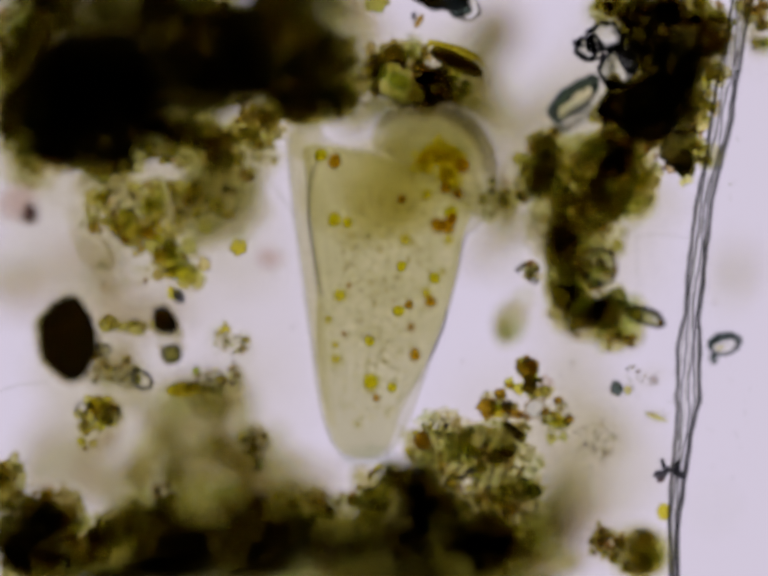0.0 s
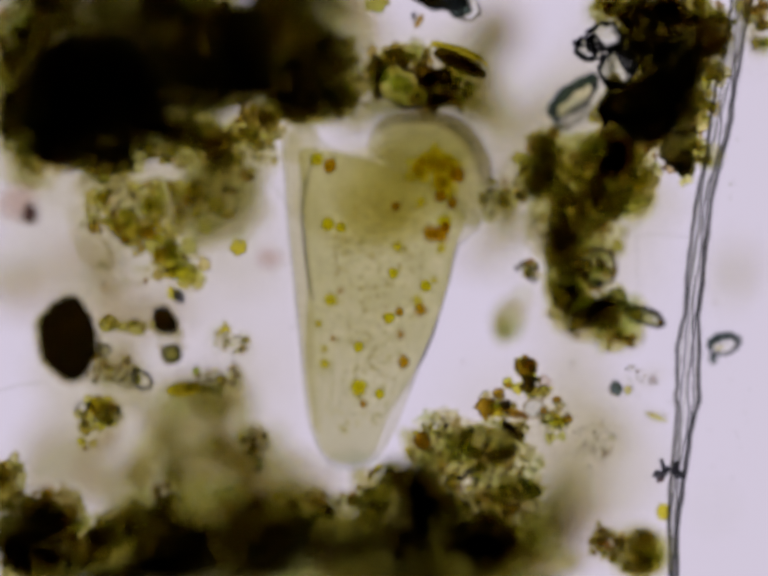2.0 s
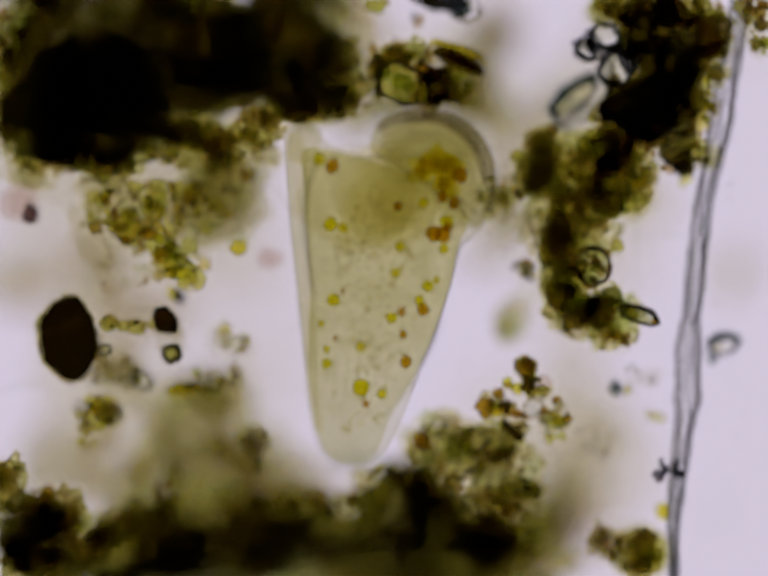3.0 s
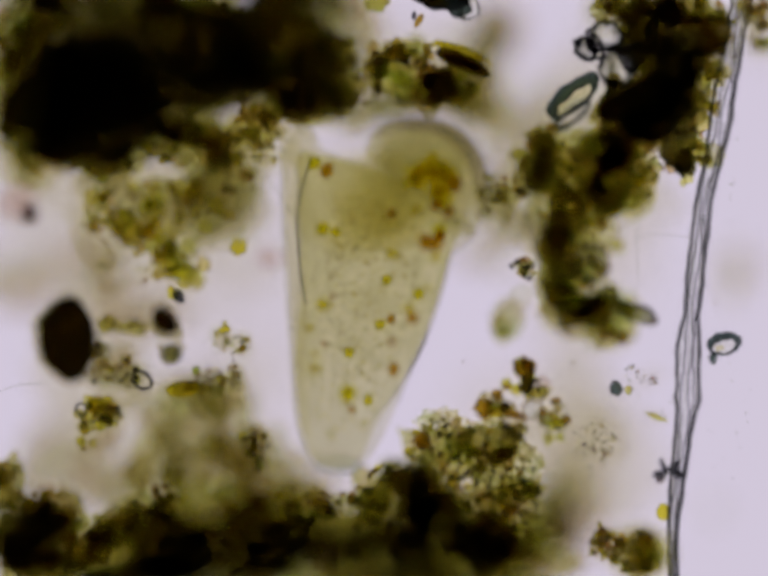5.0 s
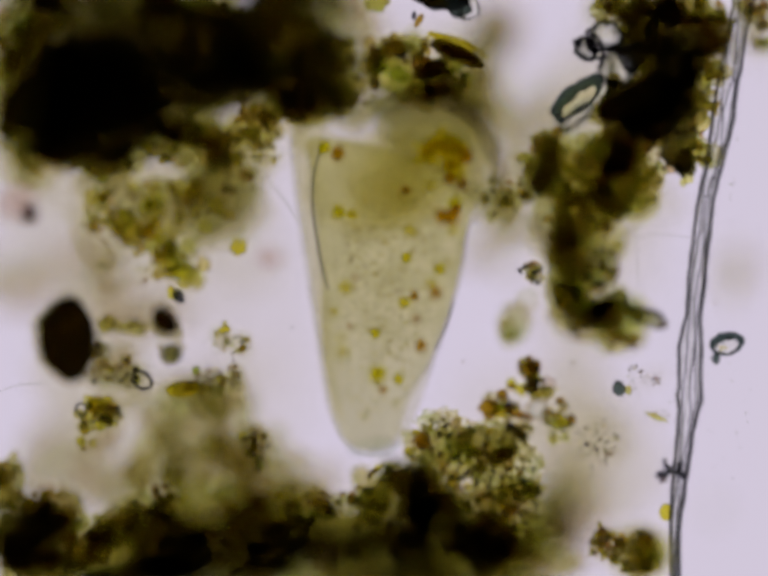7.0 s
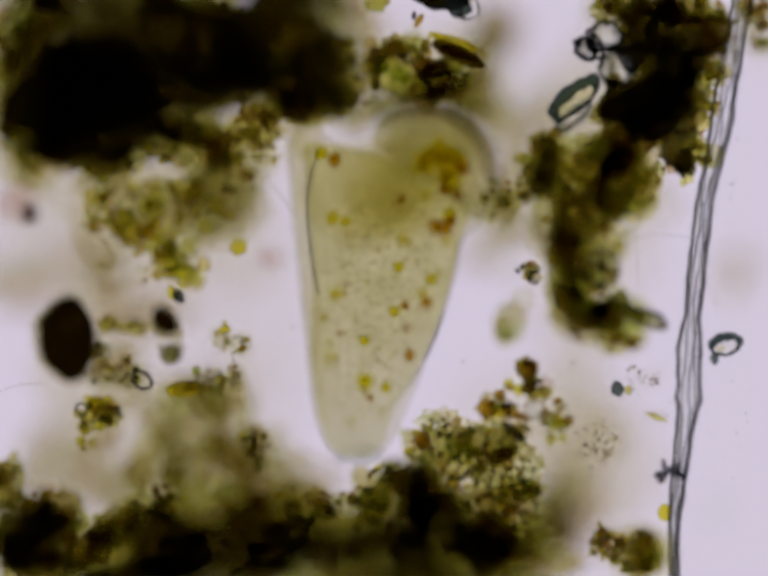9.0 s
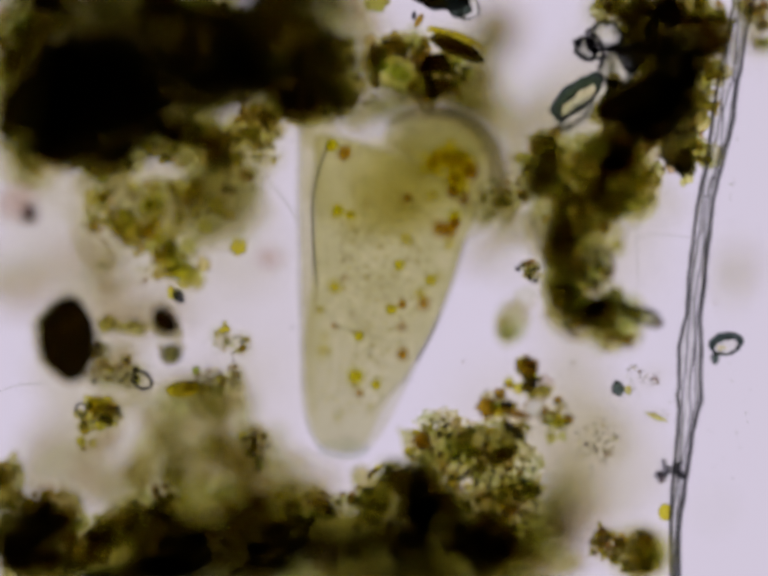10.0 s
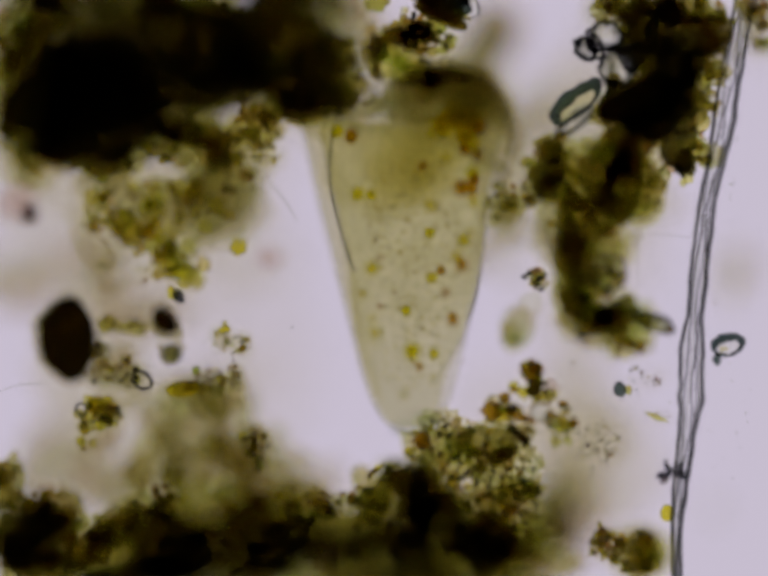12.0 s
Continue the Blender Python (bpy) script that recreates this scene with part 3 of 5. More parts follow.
strew(mass, CRUST_DARK, heart, 40, (26, 60), (0.08, 0.34), 201)
strew(mass, CRUST_DARK, [(390, 70, 60, 60), (420, 150, 60, 60), (500, 30, 100, 30), (620, 190, 90, 36)], 10, (26, 48), (0.05, 0.2), 230)
strew(mass, CRUST_BROWN, [(60, 60, 60, 50), (300, 24, 120, 24), (420, 60, 60, 50), (18, 190, 24, 90), (640, 195, 70, 34), (580, 220, 50, 20), (200, 330, 60, 20)], 40, (10, 26), (-0.02, 0.08), 231)
strew(mass, CRUST_BROWN, [(80, 90, 80, 80), (30, 150, 40, 140), (300, 30, 260, 40), (440, 110, 60, 120), (640, 130, 80, 90), (590, 205, 90, 40), (400, 250, 90, 40), (110, 260, 80, 50), (190, 325, 60, 26)], 46, (18, 46), (0.0, 0.22), 202)
strew(mass, CRUST_BROWN, [(225, 335, 60, 24), (30, 270, 34, 50), (420, 275, 50, 26), (100, 320, 60, 24), (330, 300, 60, 24)], 24, (18, 36), (0.02, 0.16), 241)
strew(mass, CRUST_PALE, [(60, 340, 70, 40), (240, 370, 90, 24), (440, 320, 70, 30)], 16, (22, 44), (0.06, 0.2), 242)
for u, v, ru, rv in ((250, -34, 260, 36), (560, -30, 150, 34), (60, -30, 90, 34)):
    core(mass, u, v, 0.28, ru, rv, 1)
pebble(mass, "sliver", 335, 26, 0.02, 34, 8, RUST, 24, "reddish sliver")
pebble(mass, "bark_flake", 95, 6, 0.02, 28, 14, DEEPBLUE, 5, "blue-black flake")
clump("detritus_fringe", "olive-brown fringe of grains hanging below the black mass", 200, 320, 0.03, [(190, 325, 100, 50), (370, 290, 80, 60), (110, 290, 60, 60)],
      (-0.02, 0.12), BROWN, 60, (8, 28), 12, CRUST_BROWN, 40, 1, grit=70, rise=0.04, spread=0.08)
gold_fringe = clump("detritus_fringe", "yellow-brown grains at the edge of the black mass", 510, 275, 0.02, [(520, 265, 66, 58), (450, 310, 60, 36), (540, 315, 40, 28), (480, 345, 60, 24)], (-0.02, 0.08), OLIVE, 50, (8, 26), 22, CRUST_OLIVE, 60, 2, grit=80)
strew(gold_fringe, CRUST_BROWN, [(520, 260, 50, 44), (470, 300, 60, 36), (400, 310, 60, 26)], 22, (12, 28), (0.0, 0.10), 216)
clump("detritus_fringe", "brown ragged grains beside an oval cell", 700, 180, 0.02, [(720, 165, 40, 60), (665, 205, 50, 40), (640, 150, 70, 80), (690, 228, 40, 28), (745, 205, 36, 20), (690, 110, 50, 50), (610, 225, 50, 40)], (-0.02, 0.10), BROWN, 70, (8, 28), 32, CRUST_BROWN, 60, 1, grit=80)
clump("detritus_fringe", "rust-brown ragged fringe of grains", 15, 200, 0.1, [(12, 190, 30, 110), (5, 60, 20, 60)], (0.05, 0.15), BROWN, 50, (10, 30), 33)

# the dark bank below
bank = clump("detritus_bank", "broad dark bank of rotted plant matter with olive edges", 700, 1090, 0.1,
             [(480, 1120, 180, 90), (720, 1115, 220, 100), (900, 1070, 130, 110), (1010, 1110, 120, 80), (868, 985, 50, 80), (320, 1100, 110, 80), (320, 1010, 60, 50)],
             (-0.16, 0.02), DARK, 120, (10, 36), 13, lumps=0)
strew(bank, CRUST_BLACK, [(540, 1150, 260, 30), (760, 1125, 170, 56), (300, 1170, 150, 20), (680, 1100, 120, 40)], 14, (30, 60), (-0.34, -0.16), 236)
crust(bank, CRUST_DARK, [(260, 1130, 150, 56, -0.2), (290, 1100, 100, 60, -0.14), (430, 1110, 150, 66, -0.26), (620, 1090, 170, 60, -0.26), (800, 1080, 150, 70, -0.22), (900, 1090, 100, 70, -0.2), (790, 1165, 130, 36, -0.2), (400, 1160, 120, 36, -0.2), (660, 1160, 120, 30, -0.18)], 311)
crust(bank, CRUST_BROWN, [(1010, 1100, 100, 60, -0.16), (1080, 1150, 90, 34, -0.14), (980, 1140, 120, 40, -0.1)], 315)
for u, v, ru, rv in ((1128, 1040, 44, 60), (1140, 1100, 50, 60), (1150, 1000, 40, 60)):
    part("floc", rag(u, v, -0.3, ru, rv, 20, 0, u * 0.1, 3, 0.2), SAGE, bank, "grey-green floc")
for u, v, ru, rv in ((800, 1212, 170, 40), (1000, 1212, 150, 36), (560, 1212, 170, 40), (300, 1212, 170, 36)):
    core(bank, u, v, -0.24, ru, rv, 0)
strew(bank, CRUST_DARK, [(330, 1100, 120, 60), (520, 1090, 130, 50), (700, 1070, 150, 50), (850, 1030, 80, 80), (920, 1090, 100, 60), (1000, 1110, 80, 46), (250, 1150, 110, 36), (862, 960, 32, 60), (890, 1060, 80, 36), (840, 1010, 60, 40)], 45, (22, 50), (-0.26, -0.02), 203)
strew(bank, CRUST_BROWN, [(330, 1010, 60, 50), (250, 1100, 90, 40), (470, 1035, 90, 40), (600, 1025, 110, 28), (790, 1000, 80, 34), (860, 950, 44, 60), (880, 1000, 50, 50), (900, 1030, 60, 30), (985, 1050, 60, 24), (1050, 1065, 60, 24), (1010, 1100, 90, 50), (170, 1110, 80, 40)], 66, (16, 40), (-0.16, 0.04), 204)
strew(bank, CRUST_BROWN, [(330, 1010, 70, 60), (470, 1030, 90, 50), (600, 1010, 100, 36), (250, 1080, 80, 40), (400, 1060, 90, 40)], 23, (26, 54), (-0.40, -0.22), 205)
crest = [(600, 1022, 60, 20), (680, 1024, 70, 20), (760, 1014, 60, 24), (830, 985, 50, 40), (520, 1040, 60, 24), (170, 1085, 70, 30), (260, 1080, 60, 26), (350, 1010, 40, 40), (90, 1030, 40, 30), (940, 1000, 60, 60), (440, 1110, 110, 50), (1020, 1060, 90, 80)]
for n, size, m, sd in ((160, (6, 18), GRIT, 251), (50, (8, 24), BROWN, 252), (70, (7, 22), GOLD, 253), (200, (3, 7), SPECK, 254)):
    part("crest_bed", cloud(crest, n, size, (-0.05, 0.05), sd, 0.9, 1.6, n > 150), m, bank, "", "stuff")
pebble(bank, "seed_grain", 862, 900, 0.03, 17, 19, RUST, 0, "orange-brown round grain")
corner = clump("detritus_bank", "dark brown corner of the detritus bank", 60, 1100, 0.1, [(40, 1090, 80, 100), (150, 1120, 80, 50), (8, 970, 30, 50), (95, 1025, 36, 30)],
               (-0.10, 0.10), DARK, 40, (10, 30), 23, lumps=0, grit=50)
core(corner, 30, 1110, -0.1, 60, 80, 1)
core(corner, 200, 1176, -0.1, 100, 30, 1)
strew(corner, CRUST_DARK, [(50, 1090, 60, 70), (130, 1140, 80, 40), (14, 1000, 30, 60), (90, 1050, 50, 40)], 22, (22, 46), (0.04, 0.22), 206)
strew(corner, CRUST_BROWN, [(90, 1030, 40, 34), (10, 960, 26, 40), (170, 1095, 60, 30), (120, 1080, 60, 40)], 16, (14, 32), (0.0, 0.16), 207)
pebble(corner, "grain", 95, 1010, 0.12, 14, 18, RUST)
slope = clump("detritus_fringe", "olive granular slope of the bank with fine specks", 1000, 950, 0.0,
      [(960, 920, 90, 60), (1020, 960, 80, 80), (900, 870, 48, 34), (1060, 1020, 50, 50), (800, 965, 50, 26)], (-0.05, 0.05), PALE, 90, (5, 15), 14, CRUST_PALE, 760, 1, grit=90, rise=0.01)
clump("detritus_fringe", "olive grains along the bank's crest", 820, 960, 0.0, [(860, 930, 32, 50), (790, 970, 36, 22), (960, 890, 40, 20), (1010, 1010, 60, 30)], (-0.04, 0.05), OLIVE, 40, (6, 18), 24, CRUST_OLIVE, 90, 1, grit=40)
crust(slope, CRUST_OLIVE, [(900, 870, 44, 34, 0.0), (960, 920, 80, 50, -0.02), (1030, 960, 70, 60, 0.0), (1040, 1020, 60, 50, -0.02), (1000, 900, 60, 40, 0.02), (910, 930, 50, 50, 0.01)], 81)
strew(slope, CRUST_BROWN, [(1025, 930, 36, 24), (950, 925, 40, 20), (1065, 1005, 44, 20)], 14, (12, 26), (-0.03, 0.04), 214)
for u, v, ru, rv, ang, m in ((960, 961, 13, 5, 25, DEEPBLUE), (942, 976, 9, 6, 0, HUMUS), (1007, 963, 4, 4, 0, WALL), (1030, 965, 6, 4, 30, WALL), (998, 996, 8, 4, 20, DEEPBLUE), (1006, 1016, 4, 4, 0, DEEPBLUE), (1098, 1000, 5, 5, 0, WALL),
                             (1068, 980, 8, 4, -30, SLATE), (1000, 880, 4, 4, 0, RUST), (945, 895, 7, 5, 0, SLATE), (910, 868, 5, 4, 0, WALL), (975, 925, 9, 11, 0, DARK), (958, 915, 16, 7, 0, GOLD), (1034, 1047, 9, 6, 0, RUST), (1052, 1100, 8, 6, 0, RUST),
                             (1020, 930, 18, 12, 20, DARK), (1045, 1005, 16, 11, 0, OLIVE), (1085, 1010, 13, 9, 0, BROWN), (905, 995, 6, 5, 0, FOOD), (990, 908, 7, 6, 0, RUST)):
    pebble(slope, "grain", u, v, 0.02, ru, rv, m, ang, "", 0.4)
part("speck_bed", cloud([(975, 900, 110, 40), (1030, 980, 80, 60), (930, 880, 70, 24)], 150, (3, 8), (-0.01, 0.03), 255, 0.9, 1.8, True), SPECK, slope, "fine dark specks", "stuff")
clump("detritus_clump", "granular olive clump beside a plant fibre", 1240, 1120, 0.0, [(1235, 1110, 40, 40), (1290, 1130, 60, 50)], (-0.03, 0.08), PALE, 50, (8, 26), 25, MIST, 120, 1, grit=160)
blob = thing("detritus_lump", 1310, 1120, 0.1, "round brown blurred lump of detritus", "detritus", "detritus")
pebble(blob, "body", 1312, 1125, 0.17, 58, 54, SMOKE)
pebble(blob, "shell", 1318, 1132, 0.17, 46, 46, MATRIX)
strew(blob, CRUST_BROWN, [(1310, 1128, 40, 36)], 7, (16, 30), (0.06, 0.17), 233)


# flocs deep under the focus, on the slide
def floc(label, blobs, n, size, seed, material=MIST, span=(-0.46, -0.22)):
    ob = thing("detritus_floc", blobs[0][0], blobs[0][1], sum(span) / 2, label, "detritus", "flocs")
    part("flake_bed", cloud(blobs, n, size, span, seed, 0.5, 1.2), material, ob, "", "stuff")
    for k, (u, v, ru, rv) in enumerate(blobs):
        part("lump", lump(u, v, span[0] + 0.06, ru * 0.85, rv * 0.85, 40, 12 * k, seed + k, 0.2), material, ob)
    return ob


floc("pale grey-green floc lying deep on the slide", [(390, 880, 120, 110), (440, 800, 60, 60), (330, 960, 90, 60)], 14, (40, 100), 17, SAGE)
sunk = floc("mottled olive floc half sunk under the focus", [(410, 850, 120, 100), (350, 940, 100, 60), (470, 930, 90, 70), (330, 850, 60, 60)], 44, (24, 66), 58, MIST, (-0.25, -0.09))
strew(sunk, CRUST_OLIVE, [(380, 880, 90, 70), (330, 960, 70, 40), (470, 930, 80, 60), (430, 810, 50, 40), (260, 960, 40, 40)], 10, (22, 46), (-0.24, -0.08), 217)
strew(sunk, CRUST_BROWN, [(370, 890, 40, 30), (310, 960, 50, 40), (470, 980, 60, 30)], 4, (18, 32), (-0.22, -0.12), 218)
strew(sunk, CRUST_PALE, [(400, 860, 120, 80), (540, 940, 70, 60), (560, 1000, 90, 30)], 18, (24, 50), (-0.2, -0.04), 219)
floc("pale yellowish floc lying deep on the slide", [(520, 960, 90, 80), (600, 1000, 100, 50), (220, 1000, 110, 60)], 30, (50, 120), 18)
floc("pale yellowish floc lying deep on the slide", [(1120, 1030, 50, 60), (1130, 1070, 50, 50)], 14, (40, 90), 19, SAGE)
floc("pale grey floc lying deep on the slide", [(1000, 70, 60, 70), (960, 140, 80, 60), (860, 190, 130, 60), (790, 210, 90, 40)], 24, (50, 110), 20, SAGE)
floc("pale grey floc lying deep on the slide", [(1110, 240, 60, 50), (1040, 420, 60, 80), (990, 500, 50, 50)], 14, (40, 90), 21)
floc("pale yellowish floc lying deep on the slide", [(180, 370, 130, 60), (60, 310, 70, 90), (30, 440, 50, 50)], 22, (50, 120), 26, VEIL)
floc("pale olive floc lying deep on the slide", [(330, 440, 150, 130), (440, 390, 90, 70), (230, 540, 90, 60)], 14, (50, 110), 27)
for u, v, ru, rv, lab in ((548, 528, 26, 19, "soft pinkish flake of slime"), (36, 415, 40, 38, "soft pinkish-brown flake of slime by the black mass")):
    ob = thing("slime_flake", u, v, 0.15, lab, "flake", "flakes")
    for i in range(2):
        part("layer", lump(u + 3 * i, v, 0.15 + 0.02 * i, ru * (1 - 0.25 * i), rv * (1 - 0.25 * i), 12, 20 * i, u + i, 0.25), PINK, ob)
# three broad layers added to imitate the soft yellowish veiling glow
floc("broad thin yellowish layer added for the veiling glow", [(350, 700, 330, 420), (330, 340, 380, 180)], 14, (160, 320), 51, VEIL)
floc("broad thin yellowish layer added for the veiling glow", [(1080, 900, 260, 200), (850, 120, 260, 120)], 14, (140, 280), 52, VEIL)
floc("broad thin yellowish layer added for the veiling glow", [(1180, 480, 190, 260), (1250, 180, 160, 170)], 12, (140, 260), 53, VEIL)
floc("pale yellowish floc lying deep on the slide", [(1130, 1100, 90, 70), (1180, 990, 50, 50)], 14, (60, 130), 55)
floc("pale greyish floc lying deep on the slide", [(130, 960, 120, 90), (60, 560, 120, 60), (250, 640, 140, 50)], 24, (60, 140), 56)
floc("pale greyish floc lying deep on the slide", [(1050, 330, 50, 110), (600, 230, 60, 50), (690, 250, 60, 40)], 12, (50, 100), 57)
veil = floc("thin brownish slime above the animal's mouth", [(900, 205, 110, 34), (780, 215, 70, 30)], 6, (40, 80), 72, VEIL)
strew(veil, CRUST_PALE, [(730, 236, 60, 22), (800, 214, 80, 22), (900, 206, 90, 24), (1000, 220, 50, 70), (960, 180, 60, 40)], 34, (26, 46), (-0.3, -0.14), 234)
beside = floc("thin greyish slime beside the animal's mouth", [(1010, 450, 40, 40), (1040, 420, 40, 60)], 4, (40, 70), 73, VEIL)
strew(beside, CRUST_PALE, [(1000, 455, 36, 36), (1040, 420, 40, 50)], 8, (20, 36), (-0.2, -0.08), 238)
floc("faint bluish floc lying deep on the slide", [(1500, 550, 40, 60), (1460, 1040, 24, 24), (1545, 90, 30, 40)], 6, (30, 60), 29)
floc("pale grey floc lying deep on the slide", [(700, 20, 70, 60), (740, 90, 50, 50)], 14, (40, 100), 34)

# left-hand debris
left = clump("detritus_clump", "loose pale olive clump of detritus", 340, 460, 0.05, [(330, 410, 90, 50), (230, 440, 60, 60), (430, 410, 80, 60), (360, 540, 70, 50), (250, 580, 80, 14), (330, 480, 60, 50)],
             (-0.06, 0.14), PALE, 60, (10, 30), 15, VEIL, 60, 2, grit=90, rise=0.045, spread=0.07)
for k, (u, v, ru, rv) in enumerate(((450, 410, 90, 80), (480, 360, 70, 50), (430, 430, 70, 60), (460, 390, 60, 60))):
    part("haze_lump", lump(u, v, (0.2, -0.12)[k % 2], ru, rv, 30, 25 * k, k + 90, 0.28, 2.0), SAGE, left)
strew(left, CRUST_PALE, [(200, 440, 60, 80), (300, 480, 90, 80), (250, 560, 90, 40), (430, 400, 80, 60)], 12, (20, 44), (0.02, 0.16), 220)
strew(left, CRUST_OLIVE, [(320, 420, 80, 50), (360, 540, 60, 50), (430, 400, 70, 50), (220, 420, 60, 40)], 9, (12, 28), (0.0, 0.14), 221)
for n, m, sd in ((14, GOLD, 261), (20, OLIVE, 262), (7, BROWN, 263)):
    part("grain_bed", cloud([(320, 420, 100, 60), (370, 540, 60, 50), (225, 430, 60, 70), (440, 400, 60, 60), (300, 500, 90, 50)], n, (14, 34), (-0.01, 0.10), sd, 0.9, 1.2), m, left, "", "stuff")
for u, v, r, m in ((262, 462, 30, BROWN), (270, 480, 22, OLIVE), (320, 388, 20, OLIVE), (315, 430, 20, OLIVE), (345, 470, 15, OLIVE), (205, 408, 15, OLIVE), (215, 412, 8, RUST), (380, 555, 20, OLIVE), (335, 530, 22, OLIVE), (405, 570, 18, OLIVE), (355, 540, 20, BROWN), (300, 420, 15, OLIVE), (300, 455, 13, OLIVE), (385, 500, 16, OLIVE), (360, 515, 14, OLIVE), (310, 500, 14, OLIVE), (420, 460, 15, OLIVE), (440, 420, 16, OLIVE), (365, 385, 15, OLIVE), (190, 400, 14, OLIVE), (375, 575, 14, OLIVE), (330, 405, 12, OLIVE)):
    pebble(left, "grain", u, v, 0.03 + (u * 7 + v) % 10 * 0.009, r, r * 1.1, m, 0, "", 0.28)
for u, v, z, ru, rv, ang, m, label in ((487, 505, 0.03, 18, 19, 0, LIME, "round olive-yellow algal cell"), (60, 437, 0.115, 17, 18, 0, SHARD, "purplish-brown round grain in thin slime"),
                                       (366, 606, 0.0, 11, 14, 20, DEEPBLUE, "small blue-black grain with a yellow edge"), (338, 657, 0.085, 24, 28, 10, GRAIN_BLACK, "dark angular mineral grain over slime"),
                                       (220, 660, 0.05, 16, 16, 0, BROWN, "small olive grain in a row of beads"), (280, 668, 0.07, 19, 14, 10, BROWN, "pale brown grain in a row of beads"),
                                       (250, 665, 0.08, 13, 12, 0, BROWN, "small brown grain in a row of beads"), (310, 662, 0.08, 11, 11, 0, BROWN, "small brown grain in a row of beads"),
                                       (458, 673, 0.0, 12, 8, 25, LIME, "bright yellow fleck in pale slime"), (400, 757, 0.0, 8, 9, 0, CHLORO, "small dark green algal grain"),
                                       (1300, 372, 0.03, 13, 14, 0, LIME, "round golden algal cell"), (1262, 500, 0.09, 13, 13, 0, BROWN, "rust-brown round grain beside a cell"),
                                       (1338, 850, 0.0, 22, 5, -20, BROWN, "pale brown sliver of plant matter"), (1283, 797, 0.0, 8, 9, 0, BROWN, "small brown grain beside a teal one"),
                                       (705, 8, -0.2, 30, 9, -5, RUST, "reddish-brown flake of plant matter"), (770, 8, 0.02, 27, 16, 0, DARK, "dark brown angular mineral grain")):
    pebble(thing("grain", u, v, z, label, "grain", "single grains"), "body", u, v, z, ru, rv, m, ang, "", 0.28)
stone = thing("mineral_grain", 137, 692, 0.115, "black oval mineral grain with a yellow lens fringe", "grain", "mineral grains")
# outer shell added for the lens's yellow colour fringe and soft edge
part("fringe_shell", rag(137, 692, 0.10, 64, 88, 40, 3, 33, 4, 0.085), BROWN, stone, "thin yellowish shell added for the lens colour fringe")
part("body", rag(138, 692, 0.10, 58, 82, 36, 3, 33, 4, 0.085), GRAIN_BLACK, stone)


def cell(name, label, u, v, z, ru, rv, angle, wall, wall_mat, fill_mat, wobble=0.1, upper=0.0, category="algal cell", bulge=0.0):
    """A walled cell: a ring of wall, a clear face and, where it bulges, a refracting body."""
    ob = thing(name, u, v, z, label, category, "cells and shells")
    part("wall", hoop(u, v, z, ru - wall * 0.6, rv - wall * 0.6, angle, wall, wall * 1.3, 44, wobble, u, upper), wall_mat, ob)
    if bulge:
        part("body", lump(u, v, z, ru * 0.97, rv * 0.97, min(ru, rv) * bulge, angle, u * 0.2, 0.07, 1.5), GLASSY, ob)
    else:
        part("face", valve(u, v, z, ru * 0.93, rv * 0.93, 5, angle), fill_mat, ob)
    return ob


cell("ring_cell", "oval cell with a thin dark wall", 290, 776, 0.0, 23, 18, -35, 3.5, THREAD, CLEAR)
cell("ring_cell", "round cell with a thick brown wall", 350, 722, 0.075, 20, 20, 0, 3, WALL, CLEAR, 0.2, bulge=0.7)
cell("ring_cell", "tiny clear cell wall among debris", 213, 715, 0.065, 14, 11, 30, 2.5, THREAD, CLEAR)
ring = cell("diatom_shell", "small oval shell with a teal rim", 1478, 706, -0.01, 30, 22, 12, 6.0, TEAL, CLEAR, 0.35, 0.5, "diatom")
pebble(ring, "content", 1470, 710, -0.01, 9, 6, GRANULE, 0, "", 0.4)
part("spur", lump(1456, 732, -0.02, 8, 11, 6, 30, 44, 0.3), TEAL, ring)
boat = cell("diatom_shell", "boat-shaped shell with a dark teal rim and bright slit", 1172, 200, -0.015, 62, 26, 40, 9, TEAL, PALE, 0.2, 0.6, "diatom")
part("under_valve", hoop(1168, 238, -0.06, 46, 12, 42, 5, 6), TEAL, boat)
pebble(thing("grain", 351, 722, 0.07, "brownish grain inside a round cell", "grain", "single grains"), "body", 351, 722, 0.07, 15, 15, BROWN, 0, "", 0.25)
pebble(thing("grain", 352, 598, 0.0, "yellow-brown grain touching a blue-black one", "grain", "single grains"), "body", 352, 598, 0.0, 9, 14, GOLD, 20, "", 0.3)
floc("thin slime under a ring cell", [(345, 700, 30, 50)], 8, (20, 50), 54, MIST, (-0.12, 0.08))
lime = thing("algal_cell", 375, 792, 0.0, "bright yellow-green boat-shaped algal cell", "algal cell", "cells and shells")
part("body", lump(372, 794, 0.0, 34, 17, 14, 8, 61, 0.1), LIME, lime)
part("tail", lump(408, 792, 0.0, 26, 13, 12, -6, 62, 0.2), OLIVE, lime)
part("content", cloud([(378, 793, 34, 14)], 10, (6, 16), (-0.01, 0.012), 64, 0.8), OLIVE, lime, "", "stuff")
tuft = clump("detritus_clump", "small golden-olive clump with a ring cell", 205, 840, 0.0, [(205, 838, 34, 32), (180, 870, 24, 24), (170, 910, 20, 14), (225, 850, 26, 24)], (-0.03, 0.05), GOLD, 26, (8, 20), 35, CRUST_PALE, 80, 2, grit=40, rise=0.01)
